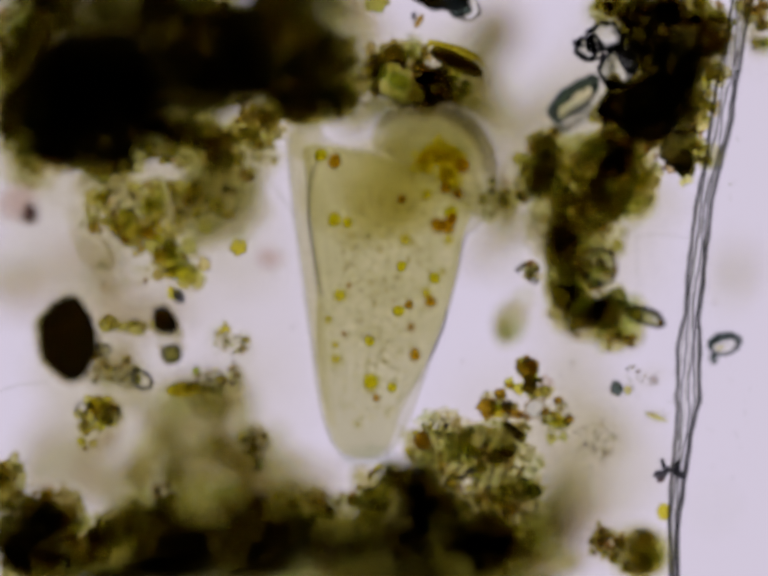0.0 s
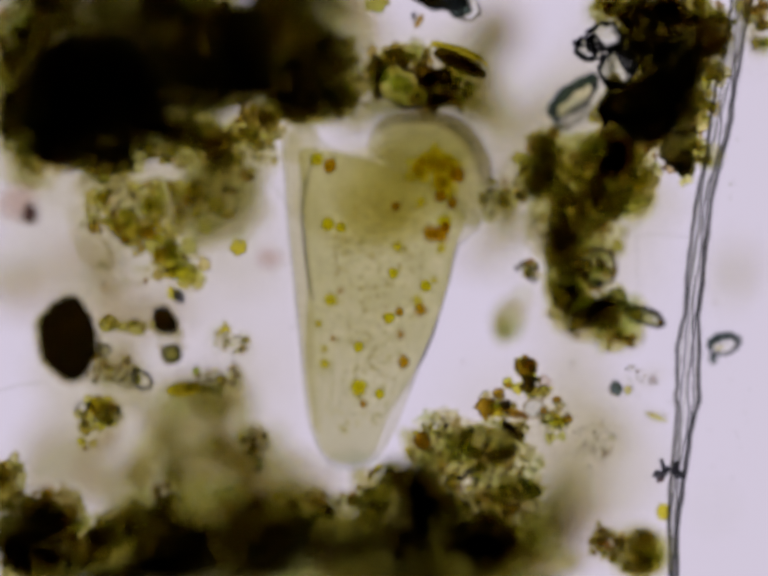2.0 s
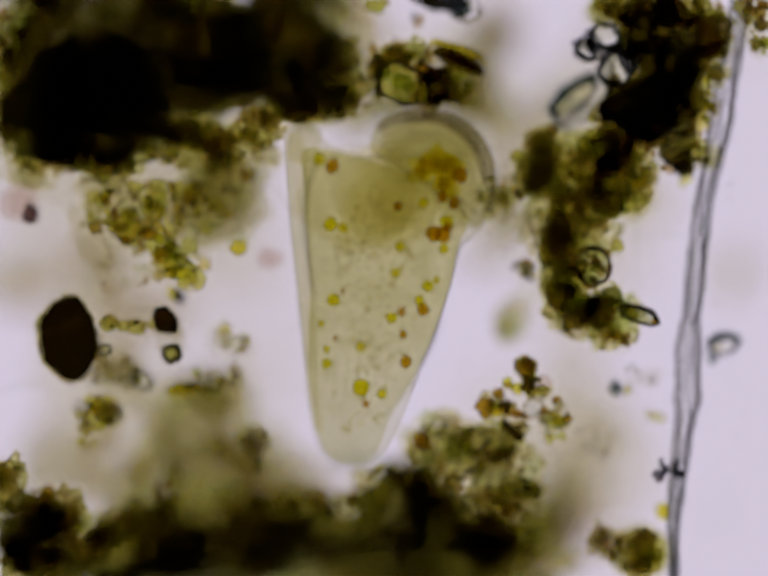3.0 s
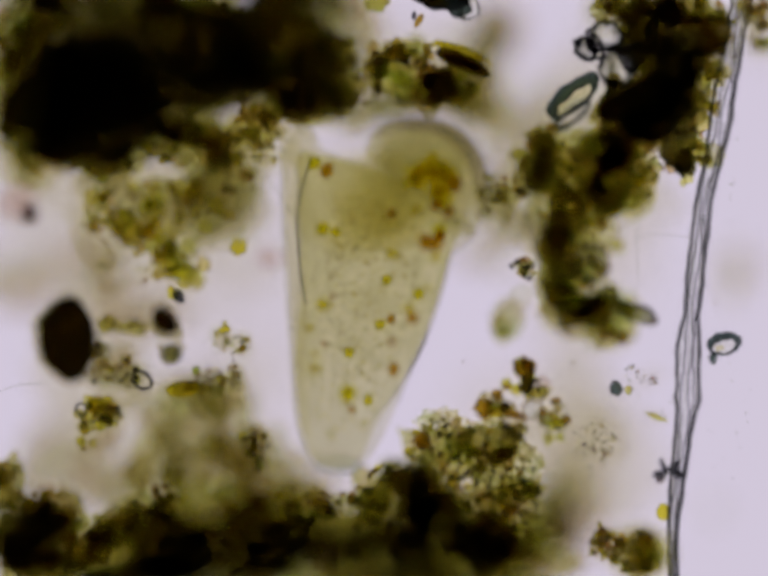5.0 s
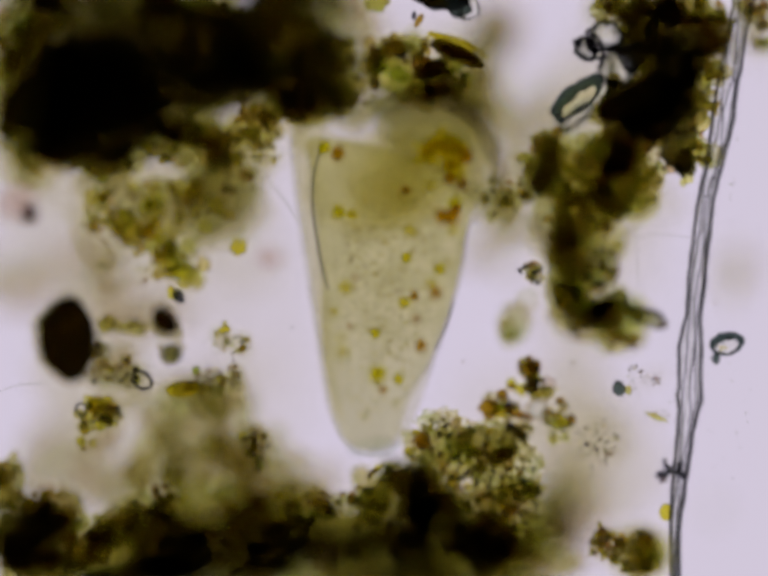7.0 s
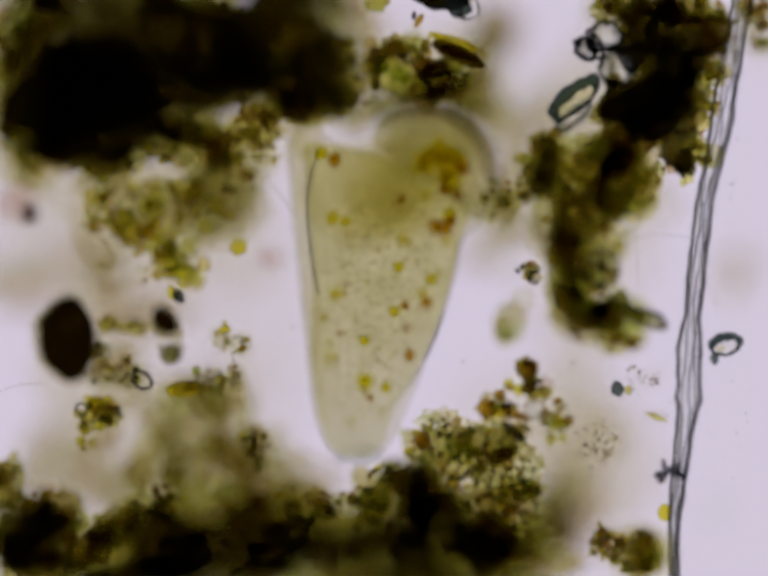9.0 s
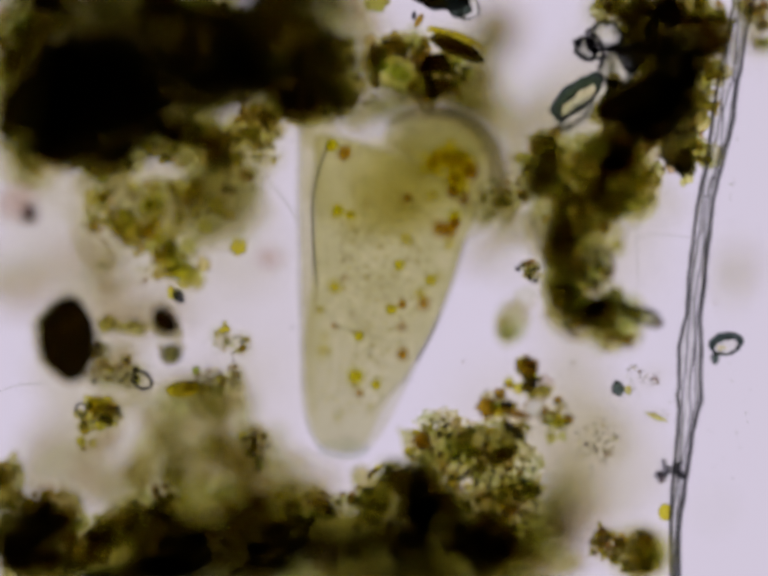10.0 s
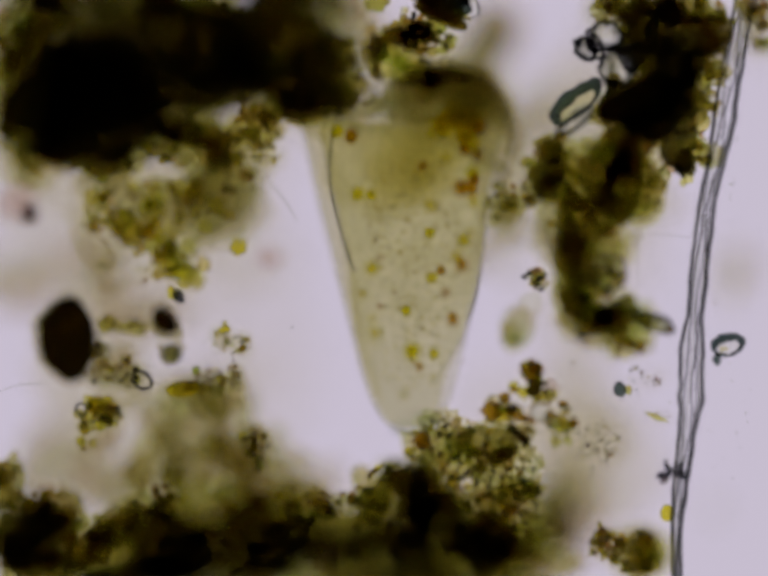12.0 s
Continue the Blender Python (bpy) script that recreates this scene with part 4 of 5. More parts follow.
for u, v, r in ((195, 830, 15), (215, 822, 13), (180, 850, 14), (212, 850, 14), (172, 872, 11), (228, 838, 10), (165, 900, 10), (160, 845, 10), (178, 815, 9), (205, 868, 10), (190, 905, 8)):
    pebble(tuft, "grain", u, v, 0.01, r, r * 1.1, GOLD if u % 2 else OLIVE, 0, "", 0.3)
pebble(tuft, "grain", 240, 840, 0.0, 7, 10, DEEPBLUE)
part("ring", hoop(166, 836, 0.0, 10, 13, 20, 2.5, 3), THREAD, tuft)
for lab, blobs, n, sd in (("loose fine debris round a ring cell", [(205, 760, 36, 30), (255, 760, 36, 40), (200, 720, 24, 26)], 90, 36), ("fleck of blue-black specks in slime", [(520, 905, 34, 34), (525, 945, 14, 26)], 70, 37),
                          ("pale debris trailing from an algal cell", [(430, 780, 40, 30), (480, 770, 18, 40), (490, 705, 24, 30)], 70, 38), ("loose brown specks under a grain", [(455, 690, 26, 34)], 12, 39)):
    clump("debris_patch", lab, blobs[0][0], blobs[0][1], 0.0, blobs, (-0.03, 0.03), PALE, n // 2, (5, 14), sd, MIST, n * 2, 3, "debris patches", n // 3)

clump("debris_patch", "row of small irregular brown beads", 262, 663, 0.06, [(222, 660, 20, 17), (262, 665, 34, 13), (292, 662, 18, 14), (212, 688, 12, 12)], (0.03, 0.09), BROWN, 12, (7, 16), 65, VEIL, 12, 1, "debris patches", 10, rise=0.06)
floc("thin beige slime round a ring cell", [(262, 800, 80, 46), (230, 740, 60, 40), (215, 870, 60, 40)], 20, (30, 70), 66, MIST, (-0.2, -0.06))

# above the ciliate
oval = cell("algal_cell", "oval green-centred cell with a dark wall", 822, 165, 0.065, 60, 40, -22, 4.0, WALL, OLIVE, 0.3)
part("chloroplast", lump(822, 160, 0.065, 24, 18, 14, -20, 71, 0.2), CHLORO, oval, "green chloroplast")
part("slime", lump(815, 150, 0.0, 66, 56, 30, -20, 75, 0.2), MIST, oval)
strew(oval, CRUST_OLIVE, [(775, 140, 34, 50), (830, 108, 50, 22), (850, 185, 60, 20), (890, 160, 40, 30)], 20, (12, 26), (-0.02, 0.12), 222)
strew(oval, CRUST_BROWN, [(765, 150, 26, 50), (810, 100, 44, 16), (890, 190, 40, 14)], 14, (10, 20), (0.0, 0.1), 223)
part("grain_bed", cloud([(768, 140, 22, 56), (880, 190, 60, 20), (845, 115, 40, 26), (800, 104, 40, 18)], 70, (9, 34), (-0.02, 0.08), 144), BROWN, oval, "", "stuff")
for u, v, r in ((790, 100, 12), (815, 96, 13), (838, 104, 12), (772, 112, 10), (800, 118, 12)):
    pebble(oval, "crust", u, v, 0.05, r, r * 0.8, OLIVE)
wedge = thing("diatom_shell", 930, 120, 0.02, "dark wedge-shaped shell with a yellow upper edge", "diatom", "cells and shells")
part("body", lump(938, 117, 0.02, 60, 19, 16, -24, 73, 0.1), HUMUS, wedge)
part("crown", lump(934, 93, 0.02, 58, 9, 8, -21, 76, 0.12), LIME, wedge, "yellow-green upper edge")
part("keel", lump(936, 116, 0.02, 50, 10, 10, -22, 74, 0.06), HUMUS, wedge)
part("edge", strand([(876, 82), (905, 80), (945, 89), (978, 106), (996, 124)], 0.03, 4.5), LIME, wedge)
pebble(wedge, "crust", 905, 150, 0.03, 46, 22, DARK, 10)
pebble(wedge, "crust", 890, 148, 0.03, 32, 18, HUMUS, 10)
part("grit_bed", cloud([(910, 165, 60, 34), (950, 175, 24, 24), (870, 140, 26, 40)], 120, (5, 18), (-0.01, 0.05), 143, 0.9, 1.6, True), GRIT, wedge, "", "stuff")
for u, v, r in ((955, 178, 13), (940, 188, 12), (920, 192, 13), (962, 165, 10), (895, 190, 12), (865, 130, 14), (868, 160, 16)):
    pebble(wedge, "grain", u, v, 0.03, r, r * 0.8, BROWN)
flake = thing("mineral_grain", 893, 2, 0.0, "dark blue-black crystal flake at the field's edge", "grain", "mineral grains")
pebble(flake, "body", 900, -2, 0.0, 56, 24, DEEPBLUE, -8)
pebble(flake, "facet", 935, 14, 0.0, 26, 20, TEAL, -20, "grey crystal facet")
pebble(flake, "facet", 955, 18, 0.0, 24, 24, CLEAR, 30, "clear crystal facet")
pebble(flake, "core", 885, 2, 0.0, 30, 10, HUMUS, -8)
chip = thing("mineral_grain", 854, 40, 0.0, "small golden sliver with a blue edge", "grain", "mineral grains")
pebble(chip, "body", 855, 42, 0.0, 7, 15, RUST, -30)
pebble(chip, "edge", 845, 32, 0.0, 5, 9, DEEPBLUE, -10)

# right-hand clumps
dark = clump("detritus_mass", "dark brown mass of detritus with clear shells along its edge", 1360, 150, 0.05,
             [(1370, 130, 90, 160), (1440, 80, 60, 60), (1320, 230, 90, 70), (1270, 30, 70, 40), (1385, 310, 34, 40), (1360, 30, 110, 40), (1420, 200, 50, 100), (1330, 95, 40, 70), (1285, 260, 60, 50), (1255, 15, 50, 24), (1455, 60, 50, 60)], (-0.02, 0.12), DARK, 110, (10, 32), 40, CRUST_DARK, lumps=1, grit=100)
for u, v, ru, rv in ((1385, 130, 50, 90), (1345, 230, 66, 44), (1400, 200, 40, 80)):
    core(dark, u, v, 0.12, ru, rv, 0)
crust(dark, CRUST_BLACK, [(1275, 215, 46, 40, 0.03), (1320, 250, 54, 36, 0.04), (1385, 305, 34, 44, 0.02), (1398, 335, 20, 22, 0.02)], 341)
edge = [(1245, 240, 40, 40), (1420, 300, 30, 50), (1450, 180, 26, 80), (1468, 60, 30, 60), (1310, 290, 50, 20), (1275, 15, 60, 24), (1330, 100, 26, 60), (1380, 20, 90, 30), (1360, 340, 36, 16)]
for n, size, m, sd in ((110, (6, 18), GRIT, 241), (60, (6, 22), BROWN, 242), (40, (6, 20), GOLD, 243), (50, (8, 24), DARK, 244)):
    part("fringe_bed", cloud(edge, n, size, (-0.02, 0.09), sd, 0.9, 1.6), m, dark, "", "stuff")
strew(dark, CRUST_DARK, [(1370, 60, 100, 60), (1290, 215, 60, 50), (1420, 180, 44, 110), (1385, 310, 34, 44), (1450, 50, 40, 60), (1335, 130, 40, 70), (1340, 260, 70, 40), (1300, 60, 60, 50), (1360, 40, 80, 40)], 40, (18, 36), (-0.02, 0.12), 208)
strew(dark, CRUST_BROWN, [(1300, 25, 80, 30), (1400, 20, 80, 26), (1455, 120, 24, 90), (1425, 280, 22, 50), (1245, 225, 30, 40), (1310, 60, 40, 40)], 34, (10, 26), (-0.02, 0.06), 209)
for u, v, r in ((1425, 210, 16), (1430, 250, 18), (1418, 300, 16), (1405, 362, 11), (1440, 170, 14), (1395, 372, 8)):
    pebble(dark, "grain", u, v, 0.0, r, r * 1.2, OLIVE)
for u, v, ru, rv, ang, flatness in ((1237, 72, 32, 30, 0, 0.6), (1196, 100, 26, 20, -35, 0.6), (1303, 70, 20, 26, 20, 0.6), (1212, 90, 14, 18, 20, 0.6), (1188, 84, 12, 9, 10, 0.6), (1276, 92, 16, 20, -20, 0.6), (1222, 112, 12, 10, 30, 0.6)):
    shell = thing("clear_shell", u, v, 0.02, "clear rounded shell with a dark outline", "shell", "cells and shells")
    body = part("body", lump(u, v, 0.02, ru, rv, ru * flatness, ang, u * 0.3, 0.26, 2.1), GLASSY, shell)
    part("rim", hoop(u, v, 0.02, ru * 0.93, rv * 0.93, ang, 3.4, 4, 30, 0.6, u), DEEPBLUE, body)
gem = thing("clear_shell", 1262, 135, 0.03, "faceted clear shell with a black flank", "shell", "cells and shells")
body = part("body", lump(1260, 138, 0.03, 42, 38, 22, 50, 17, 0.16, 1.4, 2), GLASSY, gem, smooth=False)
part("rim", hoop(1260, 138, 0.03, 40, 35, 50, 4, 6, 8, 0.25, 3), DEEPBLUE, body, smooth=False)
pebble(gem, "flank", 1284, 122, 0.03, 20, 36, DEEPBLUE, 35, "black flank")
middle = clump("detritus_clump", "brown and olive clump of detritus grains", 1190, 370, 0.04, [(1190, 340, 110, 70), (1110, 330, 46, 60), (1265, 350, 80, 84), (1180, 430, 90, 46), (1140, 470, 50, 40), (1050, 390, 40, 40), (1000, 400, 30, 40), (1110, 270, 26, 24)],
               (-0.02, 0.12), BROWN, 80, (7, 24), 41, CRUST_OLIVE, specks=260, lumps=1, grit=240)
strew(middle, CRUST_BROWN, [(1190, 340, 110, 64), (1110, 330, 44, 60), (1275, 350, 66, 70), (1180, 425, 90, 40), (1110, 275, 24, 22), (1240, 320, 70, 50)], 84, (14, 30), (-0.02, 0.12), 240)
crust(middle, CRUST_OLIVE, [(1190, 350, 115, 74, 0.13), (1255, 360, 80, 76, 0.10), (1170, 420, 90, 50, 0.12), (1120, 340, 60, 64, 0.10)], 351)
strew(middle, CRUST_OLIVE, [(1045, 395, 26, 34), (1005, 420, 26, 30)], 7, (10, 22), (0.0, 0.08), 232)
strew(middle, CRUST_DARK, [(1115, 365, 40, 34), (1110, 285, 22, 24)], 10, (12, 28), (0.02, 0.16), 211)
pebble(middle, "grain", 1058, 318, 0.03, 16, 12, BROWN)
crescent = clump("detritus_clump", "curved dark clump of detritus beside clear cells", 1190, 590, 0.1, [(1135, 500, 40, 56), (1145, 590, 40, 60), (1200, 650, 70, 44), (1250, 690, 50, 20), (1180, 470, 60, 40), (1235, 600, 40, 30)],
                 (0.035, 0.10), BROWN, 60, (6, 20), 42, CRUST_OLIVE, specks=150, lumps=1)
strew(crescent, CRUST_BROWN, [(1140, 520, 40, 56), (1150, 590, 40, 60), (1200, 645, 66, 36), (1250, 625, 40, 28), (1245, 685, 50, 16), (1180, 480, 60, 36)], 44, (12, 32), (0.05, 0.12), 212)
crust(crescent, CRUST_OLIVE, [(1150, 560, 44, 90, 0.12), (1205, 645, 74, 44, 0.11), (1190, 480, 70, 40, 0.12)], 361)
strew(crescent, CRUST_DARK, [(1245, 605, 24, 18), (1195, 640, 50, 24)], 3, (14, 30), (0.06, 0.13), 213)
strew(crescent, CRUST_PALE, [(1110, 470, 40, 50), (1180, 480, 70, 40), (1080, 440, 30, 50), (1120, 540, 30, 60)], 22, (18, 36), (0.08, 0.2), 237)
part("dark_bed", cloud([(1145, 560, 40, 100), (1200, 650, 70, 40)], 40, (6, 16), (0.05, 0.09), 342, 0.9, 1.6), DARK, crescent, "dark grains", "stuff")
part("grit_bed", cloud([(1145, 560, 44, 100), (1200, 650, 70, 44), (1250, 690, 50, 20)], 160, (4, 12), (0.05, 0.085), 142, 0.9, 1.6, True), GRIT, crescent, "", "stuff")
for u, v, ru, rv, m in ((1135, 505, 30, 34, BROWN), (1140, 600, 28, 26, BROWN), (1196, 636, 24, 20, SLATE), (1246, 606, 24, 18, SLATE), (1262, 622, 26, 10, SLATE), (1165, 620, 24, 18, CHLORO), (1195, 615, 14, 12, CHLORO), (1255, 688, 24, 10, OLIVE)):
    pebble(crescent, "grain", u, v, 0.075, ru, rv, m, -20, "", 0.3)
part("membrane", strand([(1074, 425), (1084, 470), (1102, 520), (1113, 560), (1117, 592), (1124, 616), (1138, 640), (1152, 668), (1172, 690)], 0.065, 1.5), WALL, crescent, "dark smooth outer membrane")
hull = cell("ring_cell", "large round cell with a thick dark wall", 1207, 542, 0.075, 40, 42, 0, 5, RUST, CLEAR, 0.22, bulge=0.4)
part("face", valve(1206, 543, 0.06, 37, 38, 6, 0), PALE, hull)
part("content", cloud([(1205, 545, 36, 36)], 70, (6, 18), (0.05, 0.08), 145, 0.8), GRIT, hull, "", "stuff")
pill = cell("algal_cell", "pill-shaped clear cell with a thick dark wall", 1304, 644, 0.065, 44, 17, -20, 4.5, WALL, CLEAR, 0.25, 0.3, bulge=0.9)
pebble(pill, "content", 1300, 643, 0.07, 36, 11, ICE, -20)
pebble(pill, "content", 1304, 646, 0.09, 34, 8, SAGE, -20)
pebble(pill, "content", 1282, 637, 0.075, 20, 12, DARK, -20)
pebble(pill, "tip", 1336, 655, 0.06, 9, 8, RUST, 0, "rust-brown tip")
scrap = clump("debris_patch", "small blue-black scrap of debris", 1068, 548, 0.0, [(1066, 545, 22, 18), (1080, 560, 16, 16)], (-0.02, 0.03), GRIT, 26, (6, 16), 43, CRUST_OLIVE, 30, 1, "debris patches")
for u, v in ((1056, 540), (1078, 550), (1070, 566), (1088, 545), (1046, 548), (1082, 572)):
    pebble(scrap, "grain", u, v, 0.0, 6, 4, DEEPBLUE, u * 7 % 180, "", 0.4)
egg = thing("algal_cell", 1040, 648, -0.08, "pale grey-green egg-shaped cell, out of focus", "algal cell", "cells and shells")
for r, m in ((1.0, SAGE), (0.82, SAGE), (0.6, MIST)):
    part("body", lump(1036, 655, -0.08, 36 * r, 50 * r, 24 * r, -18, 81, 0.08), m, egg)
pebble(egg, "chloroplast", 1026, 668, -0.06, 20, 26, SAGE, -18, "green content")
strew(egg, CRUST_OLIVE, [(1026, 662, 14, 22)], 5, (8, 14), (-0.1, -0.05), 235)
pebble(egg, "tail", 1062, 608, -0.05, 24, 26, MIST, -20)
low = clump("detritus_clump", "branching yellow-brown clump of detritus", 1070, 830, 0.0, [(1070, 758, 16, 28), (1094, 800, 30, 26), (1015, 835, 36, 26), (1050, 880, 36, 26), (1125, 855, 40, 40)], (0.0, 0.06), PALE, 40, (5, 14), 44, CRUST_PALE, 120, 1, grit=40, rise=0.045)
strew(low, CRUST_OLIVE, [(1072, 756, 14, 18), (1096, 800, 26, 18), (1000, 838, 28, 24), (1130, 850, 30, 26), (1050, 885, 30, 16)], 18, (8, 15), (0.02, 0.06), 215)
for u, v, ru, rv, ang, m in ((1071, 752, 16, 18, 20, RUST), (1078, 748, 11, 13, 0, RUST), (1060, 738, 11, 5, 15, GOLD), (1052, 738, 4, 4, 0, RUST), (1085, 760, 6, 16, 10, GOLD), (1078, 779, 11, 12, 0, HUMUS), (1092, 777, 8, 5, 0, HUMUS),
                             (1035, 785, 10, 9, 0, GOLD), (1036, 789, 6, 5, 0, RUST), (1055, 796, 11, 9, -20, GOLD), (1074, 792, 12, 11, 0, HUMUS), (1095, 801, 21, 8, 10, OLIVE), (1108, 782, 14, 10, 0, PINK),
                             (1015, 806, 10, 9, 0, RUST), (1018, 812, 8, 7, 0, DARK), (1029, 828, 9, 8, 0, HUMUS), (1010, 842, 11, 11, 0, LIME), (1006, 829, 9, 8, 0, CHLORO), (987, 834, 14, 16, 0, RUST), (990, 815, 14, 12, 0, PALE),
                             (1044, 845, 18, 7, -20, RUST), (1062, 852, 15, 4, -18, RUST), (1028, 872, 7, 12, 40, OLIVE), (1044, 884, 22, 8, -42, HUMUS), (1056, 894, 9, 5, -40, GOLD), (1041, 877, 5, 4, 0, GRAIN_BLACK),
                             (1134, 818, 7, 6, 0, RUST), (1140, 828, 9, 8, 0, PALE), (1156, 859, 8, 7, 0, RUST), (1136, 863, 14, 7, 10, GOLD), (1116, 860, 10, 8, 0, PALE), (1108, 842, 6, 8, 20, RUST), (1145, 893, 7, 8, 0, OLIVE), (1120, 900, 8, 9, 0, OLIVE)):
    pebble(low, "grain", u, v, 0.04, ru * 1.2, rv * 1.2, m, ang, "", 0.4)
cyst = part("cyst", lump(1088, 836, 0.04, 22, 20, 12, 0, 61, 0.06), ICE, low, "pale round cell")
part("rim", hoop(1088, 836, 0.04, 21, 19, 0, 3, 6), SAGE, cyst)
teal = thing("mineral_grain", 1258, 793, 0.0, "small teal glassy grain", "grain", "mineral grains")
part("body", lump(1258, 793, 0.0, 12, 16, 10, 15, 91, 0.2), TEAL, teal)
sprinkle = clump("debris_patch", "pale debris sprinkled with fine dark specks", 1300, 775, 0.0, [(1310, 770, 50, 28), (1340, 850, 26, 16), (1220, 900, 60, 60)], (-0.03, 0.02), PALE, 24, (4, 10), 45, VEIL, 130, 1, "debris patches")
shard = thing("mineral_grain", 1350, 962, 0.04, "purplish-brown angular shard beside a plant fibre", "grain", "mineral grains")
for u, v, ru, rv, ang in ((1340, 968, 9, 6, 35), (1352, 948, 5, 12, 10), (1354, 968, 10, 7, 60), (1347, 980, 8, 5, 20), (1362, 958, 7, 5, 0), (1382, 952, 8, 10, 0), (1388, 970, 9, 9, 30), (1376, 966, 7, 6, 0)):
    pebble(shard, "splinter", u, v, 0.035, ru, rv, SHARD if u % 2 else DEEPBLUE, ang, "", 0.4)
moon = thing("algal_cell", 1354, 1045, 0.0, "bright yellow-green half-moon algal cell", "algal cell", "cells and shells")
part("body", lump(1354, 1045, 0.0, 14, 18, 10, 0, 95, 0.06), LIME, moon)
clump("detritus_clump", "brown blurred grains beside a fibre", 1545, 40, 0.06, [(1540, 30, 36, 50), (1550, 90, 26, 30)], (0.04, 0.10), BROWN, 60, (10, 30), 46, MIST)
dust = thing("dust", 1170, 740, 0.0, "scattered tiny dark dust specks", "dust", kind="stuff")
part("speck_bed", join([lump(u, v, 0.0, r, r, r, 0, u, 0.1, 1.3, 2) for u, v, r in ((1170, 740, 3), (436, 473, 3), (597, 668, 2), (1411, 160, 4), (1460, 620, 2), (945, 738, 2))]), SPECK, dust, "", "stuff")
part("speck_bed", cloud([(1280, 850, 120, 120), (1480, 900, 80, 250), (1480, 400, 60, 200), (420, 640, 100, 100)], 60, (2, 5), (-0.02, 0.02), 47, 1.0, 2.0, True), HAIR, dust, "", "stuff")

# plant fibre
fibre = thing("plant_fibre", 1400, 700, 0.02, "long clear twisted plant fibre with dark edges", "fibre")
axis = [(1518, -20, 21), (1514, 0, 21), (1493, 110, 20), (1477, 200, 22), (1466, 280, 20), (1443, 380, 16), (1428, 480, 17), (1420, 560, 17), (1412, 640, 16), (1406, 700, 22),
        (1404, 780, 24), (1403, 810, 25), (1401, 845, 19), (1396, 880, 17), (1385, 960, 15), (1380, 1020, 13), (1374, 1070, 10), (1375, 1195, 8)]
line = spline(axis, 7)
sheath = part("sheath", tube([at(u, v, 0.022)[:] for u, v, h in line], line[:, 2] * 0.001, line[:, 2] * 0.0005, 28, 0.12, 9, 0.05), FIBRE, fibre)
for k, (side, wave, rate, half, m) in enumerate(((-0.98, 0.05, 2.1, 3.3, THREAD), (0.98, 0.06, 2.7, 3.3, THREAD), (-0.45, 0.16, 1.3, 1.9, THREAD), (0.20, 0.18, 1.7, 1.8, THREAD), (0.58, 0.12, 0.9, 1.7, THREAD), (-0.12, 0.15, 1.1, 1.3, HAIR),
                                                  (-0.72, 0.10, 1.9, 1.3, HAIR), (0.78, 0.08, 1.5, 1.2, HAIR))):
    path = [at(u + h * (side + wave * math.sin(rate * v * 0.02 + k) + 0.04 * math.sin(v * 0.13 + k * 2)), v, 0.022 + 0.003 * (k - 3))[:] for u, v, h in line]
    part("strand", tube(path, half * 0.001, half * 0.001, 6), m, sheath, "dark edge strand" if k < 2 else "")
for name, label, pts, half in (("hair", "very fine pale thread hanging from a clump", [(1325, 375), (1306, 440), (1300, 490), (1302, 560), (1297, 620)], 0.6),
                               ("hair", "very fine pale thread reaching to the fibre", [(1298, 490), (1330, 478), (1370, 480), (1408, 486)], 0.55),
                               ("hair", "straight olive hair beside the black mass", [(-10, 283), (40, 320), (88, 366)], 3.4),
                               ("hair", "very fine hair under a mineral grain", [(-5, 800), (40, 786), (90, 782)], 1.0),
                               ("hair", "pale forked bristle at the detritus edge", [(545, 360), (570, 395), (592, 425), (606, 450)], 1.2)):
    part("thread", strand(pts, 0.0, half), OLIVE if half > 3 else HAIR, thing(name, pts[0][0], pts[0][1], 0.0, label, "hair", "hairs"))

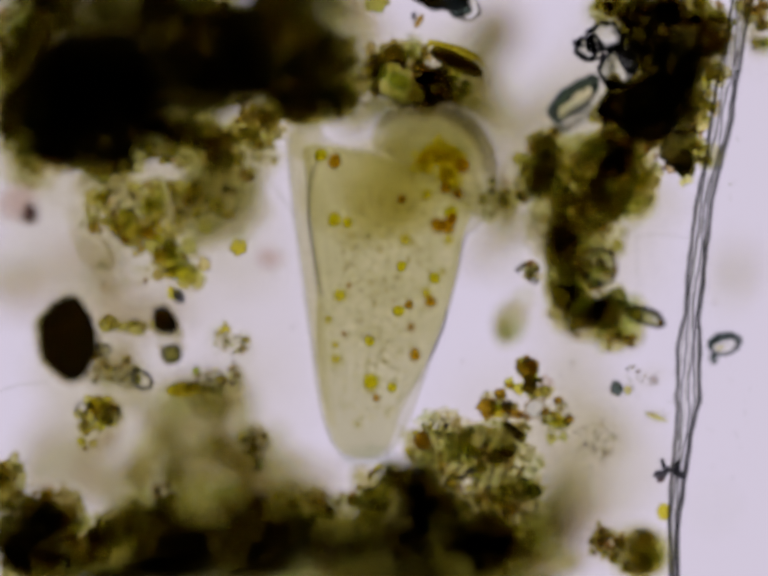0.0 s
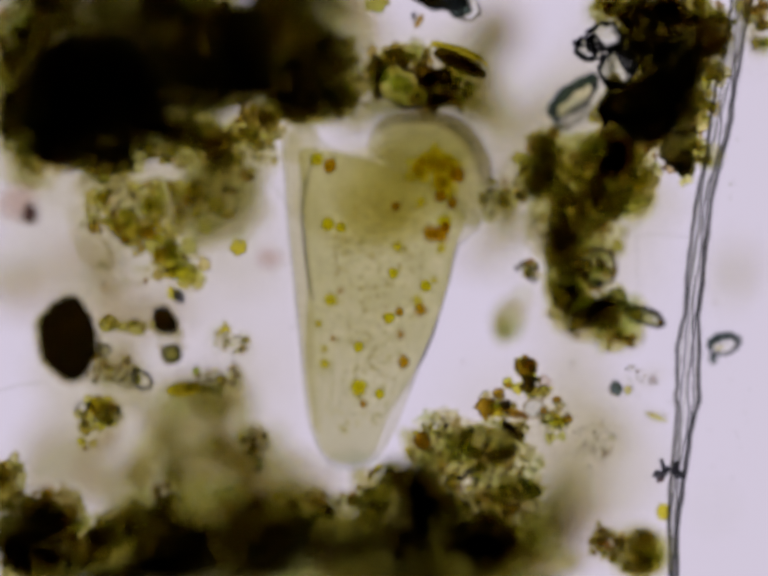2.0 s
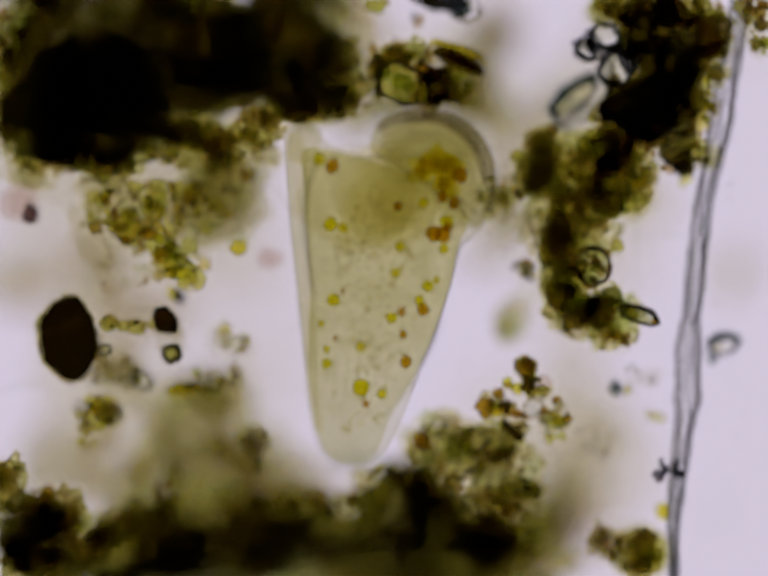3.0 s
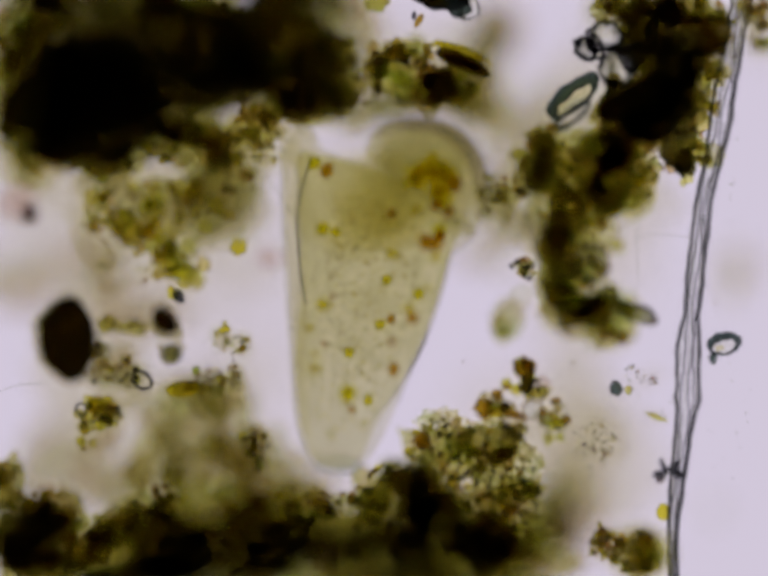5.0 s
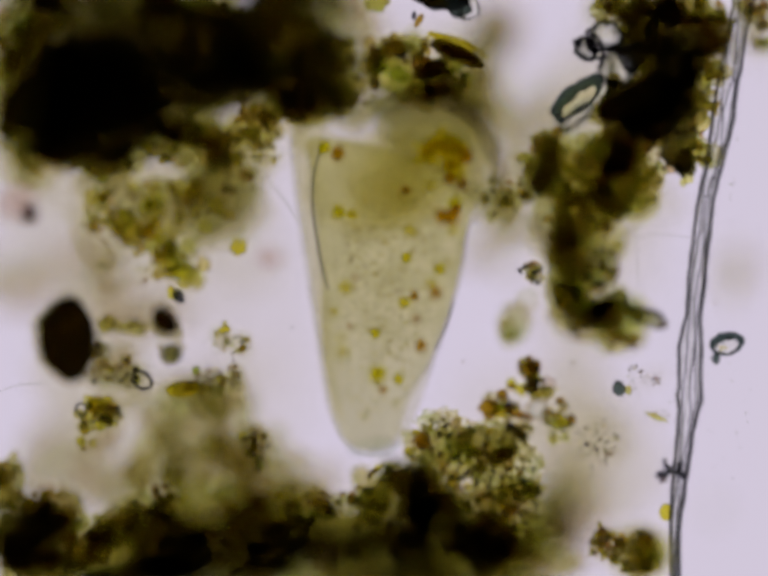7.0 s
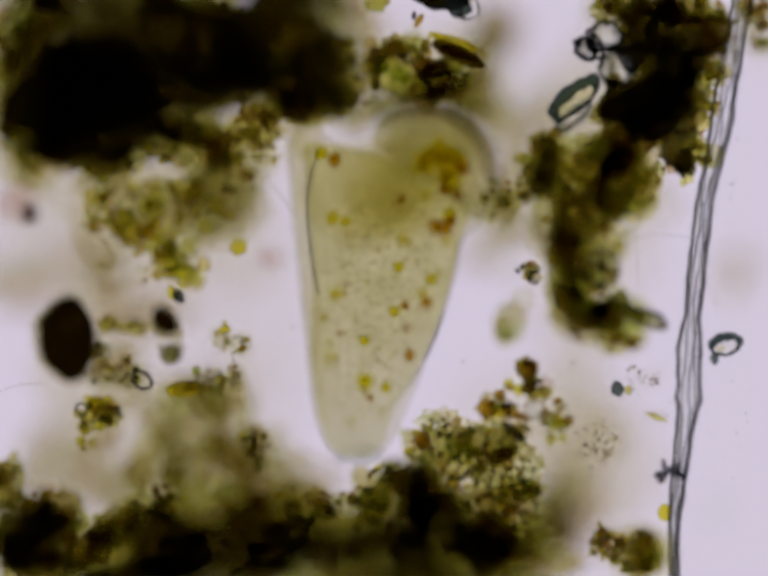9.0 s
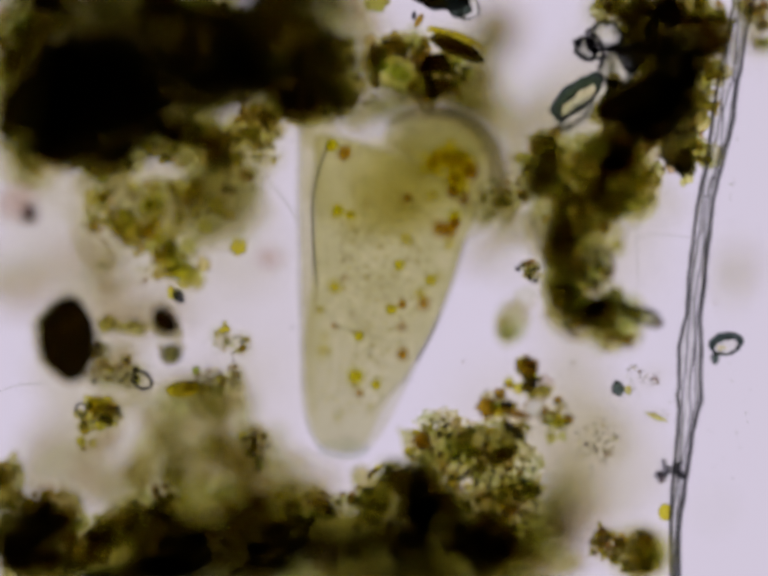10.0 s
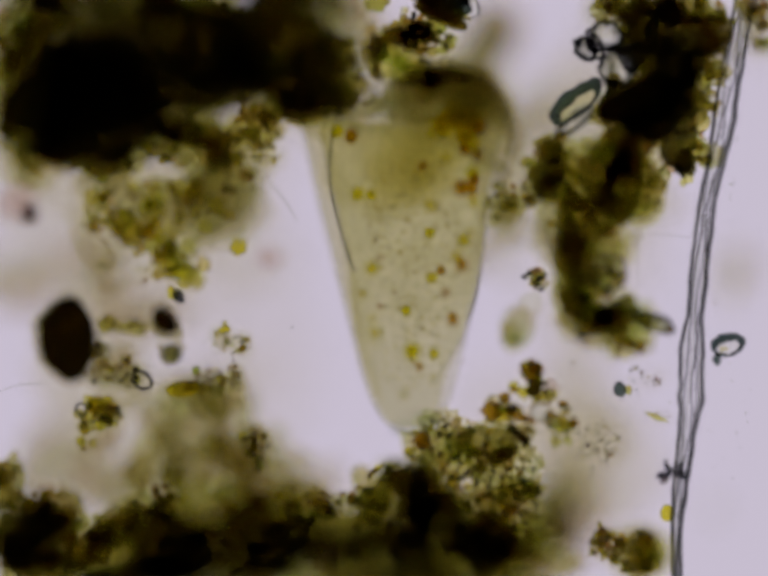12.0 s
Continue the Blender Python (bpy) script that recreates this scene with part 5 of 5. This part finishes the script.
# slow drift as the animal tugs at the debris: seconds, right, down
TIMES = (0, 0.5, 1, 1.5, 2, 2.5, 3, 5, 5.5, 6, 6.5, 7, 9, 9.5, 10, 10.5, 11, 11.5, 12)
for obs, du, dv in (
        ((middle,), (4, 1, -2, 3, 3, 2, 0, 0, 0, 0, 4, 10, 7, 12, 6, 9, 7, 18, 18), (6, -6, 0, 2, 5, 2, 0, -3, 0, -1, 3, 5, 6, 8, 5, 5, 6, 8, 14)),
        ((crescent, hull, pill), (14, -8, 4, 8, 14, 15, 4, -3, 0, -5, 12, 17, 18, 21, 8, 12, 16, 24, 32), (4, -3, 0, 3, 4, 5, 1, -2, 0, 0, 4, 6, 9, 10, 4, 7, 9, 10, 17)),
        ((scrap,), (12, 3, 3, 6, 10, 10, 3, -1, 0, 1, 8, 16, 11, 19, 11, 10, 11, 26, 24), (3, -10, -3, -2, 0, 0, -1, -4, 0, -3, 5, 5, 5, 8, 1, 3, 3, 7, 18)),
        ((egg,), (6, 6, 0, 2, 3, 5, 8, 0, 0, 2, 6, 14, 5, 12, 9, 9, 7, 20, 20), (3, -3, -3, -2, -1, 0, 0, -2, 0, 0, 3, 5, 4, 6, 2, 2, 2, 5, 14)),
        ((low,), (6, 5, 0, 3, 3, 3, 3, 0, 0, 2, 5, 10, 5, 9, 5, 5, 5, 15, 15), (-1, -5, -3, -2, -2, -2, -2, 0, 0, 0, 1, 0, 1, 0, -2, -2, 0, 0, 6)),
        ((boat,), (2, 4, -1, 2, 1, 2, 2, 0, 0, 2, 2, 9, 3, 10, 8, 4, 5, 15, 6), (3, -5, -1, -1, 0, 0, -3, -1, 0, 0, 3, 2, 2, 0, -1, -1, 0, 2, 11)),
        ((ring, moon, shard, teal, sprinkle), (2, 1, -1, 0, 1, 1, 1, 0, 0, 1, 2, 6, 3, 5, 4, 3, 3, 9, 8), (0, 0, 0, 0, 0, 0, 0, 0, 0, 0, 1, 0, 1, 0, 0, 0, 0, 1, 2)),
        ((fibre,), (2, 2, 0, 1, 1, 3, 2, 0, 0, 0, 1, 4, 2, 5, 4, 2, 3, 8, 7), (0, 0, 0, 0, 0, 0, 0, 0, 0, 0, 0, 0, 0, 0, 0, 0, 0, 0, 1)),
        ((oval,), (-4, 4, 2, 0, 0, -1, 2, 2, 0, 4, 0, -4, -2, -6, -3, 0, -8, 4, -2), (6, 12, 8, 12, 12, 10, 6, 4, 0, -4, -4, -6, -4, -16, -10, -10, 2, -8, -30)),
        ((wedge,), (-6, 4, 4, 0, 1, -5, 0, 6, 0, 4, 1, -6, -3, -10, -5, -3, -14, -22, -38), (9, 9, 17, 8, 11, 3, 6, 11, 0, -7, -4, -7, -6, -30, -18, -15, 0, -45, -85))):
    for ob in obs:
        drifts(ob, [(t, a, b, 0) for t, a, b in zip(TIMES, du, dv)])


def motions():
    for ob, rest, rows in MOVES:
        walk(ob, [(t, pose(rest.x + du * 0.001, rest.y - dv * 0.001, rest.z, 0, 0, r)) for t, du, dv, r in rows])


motions()
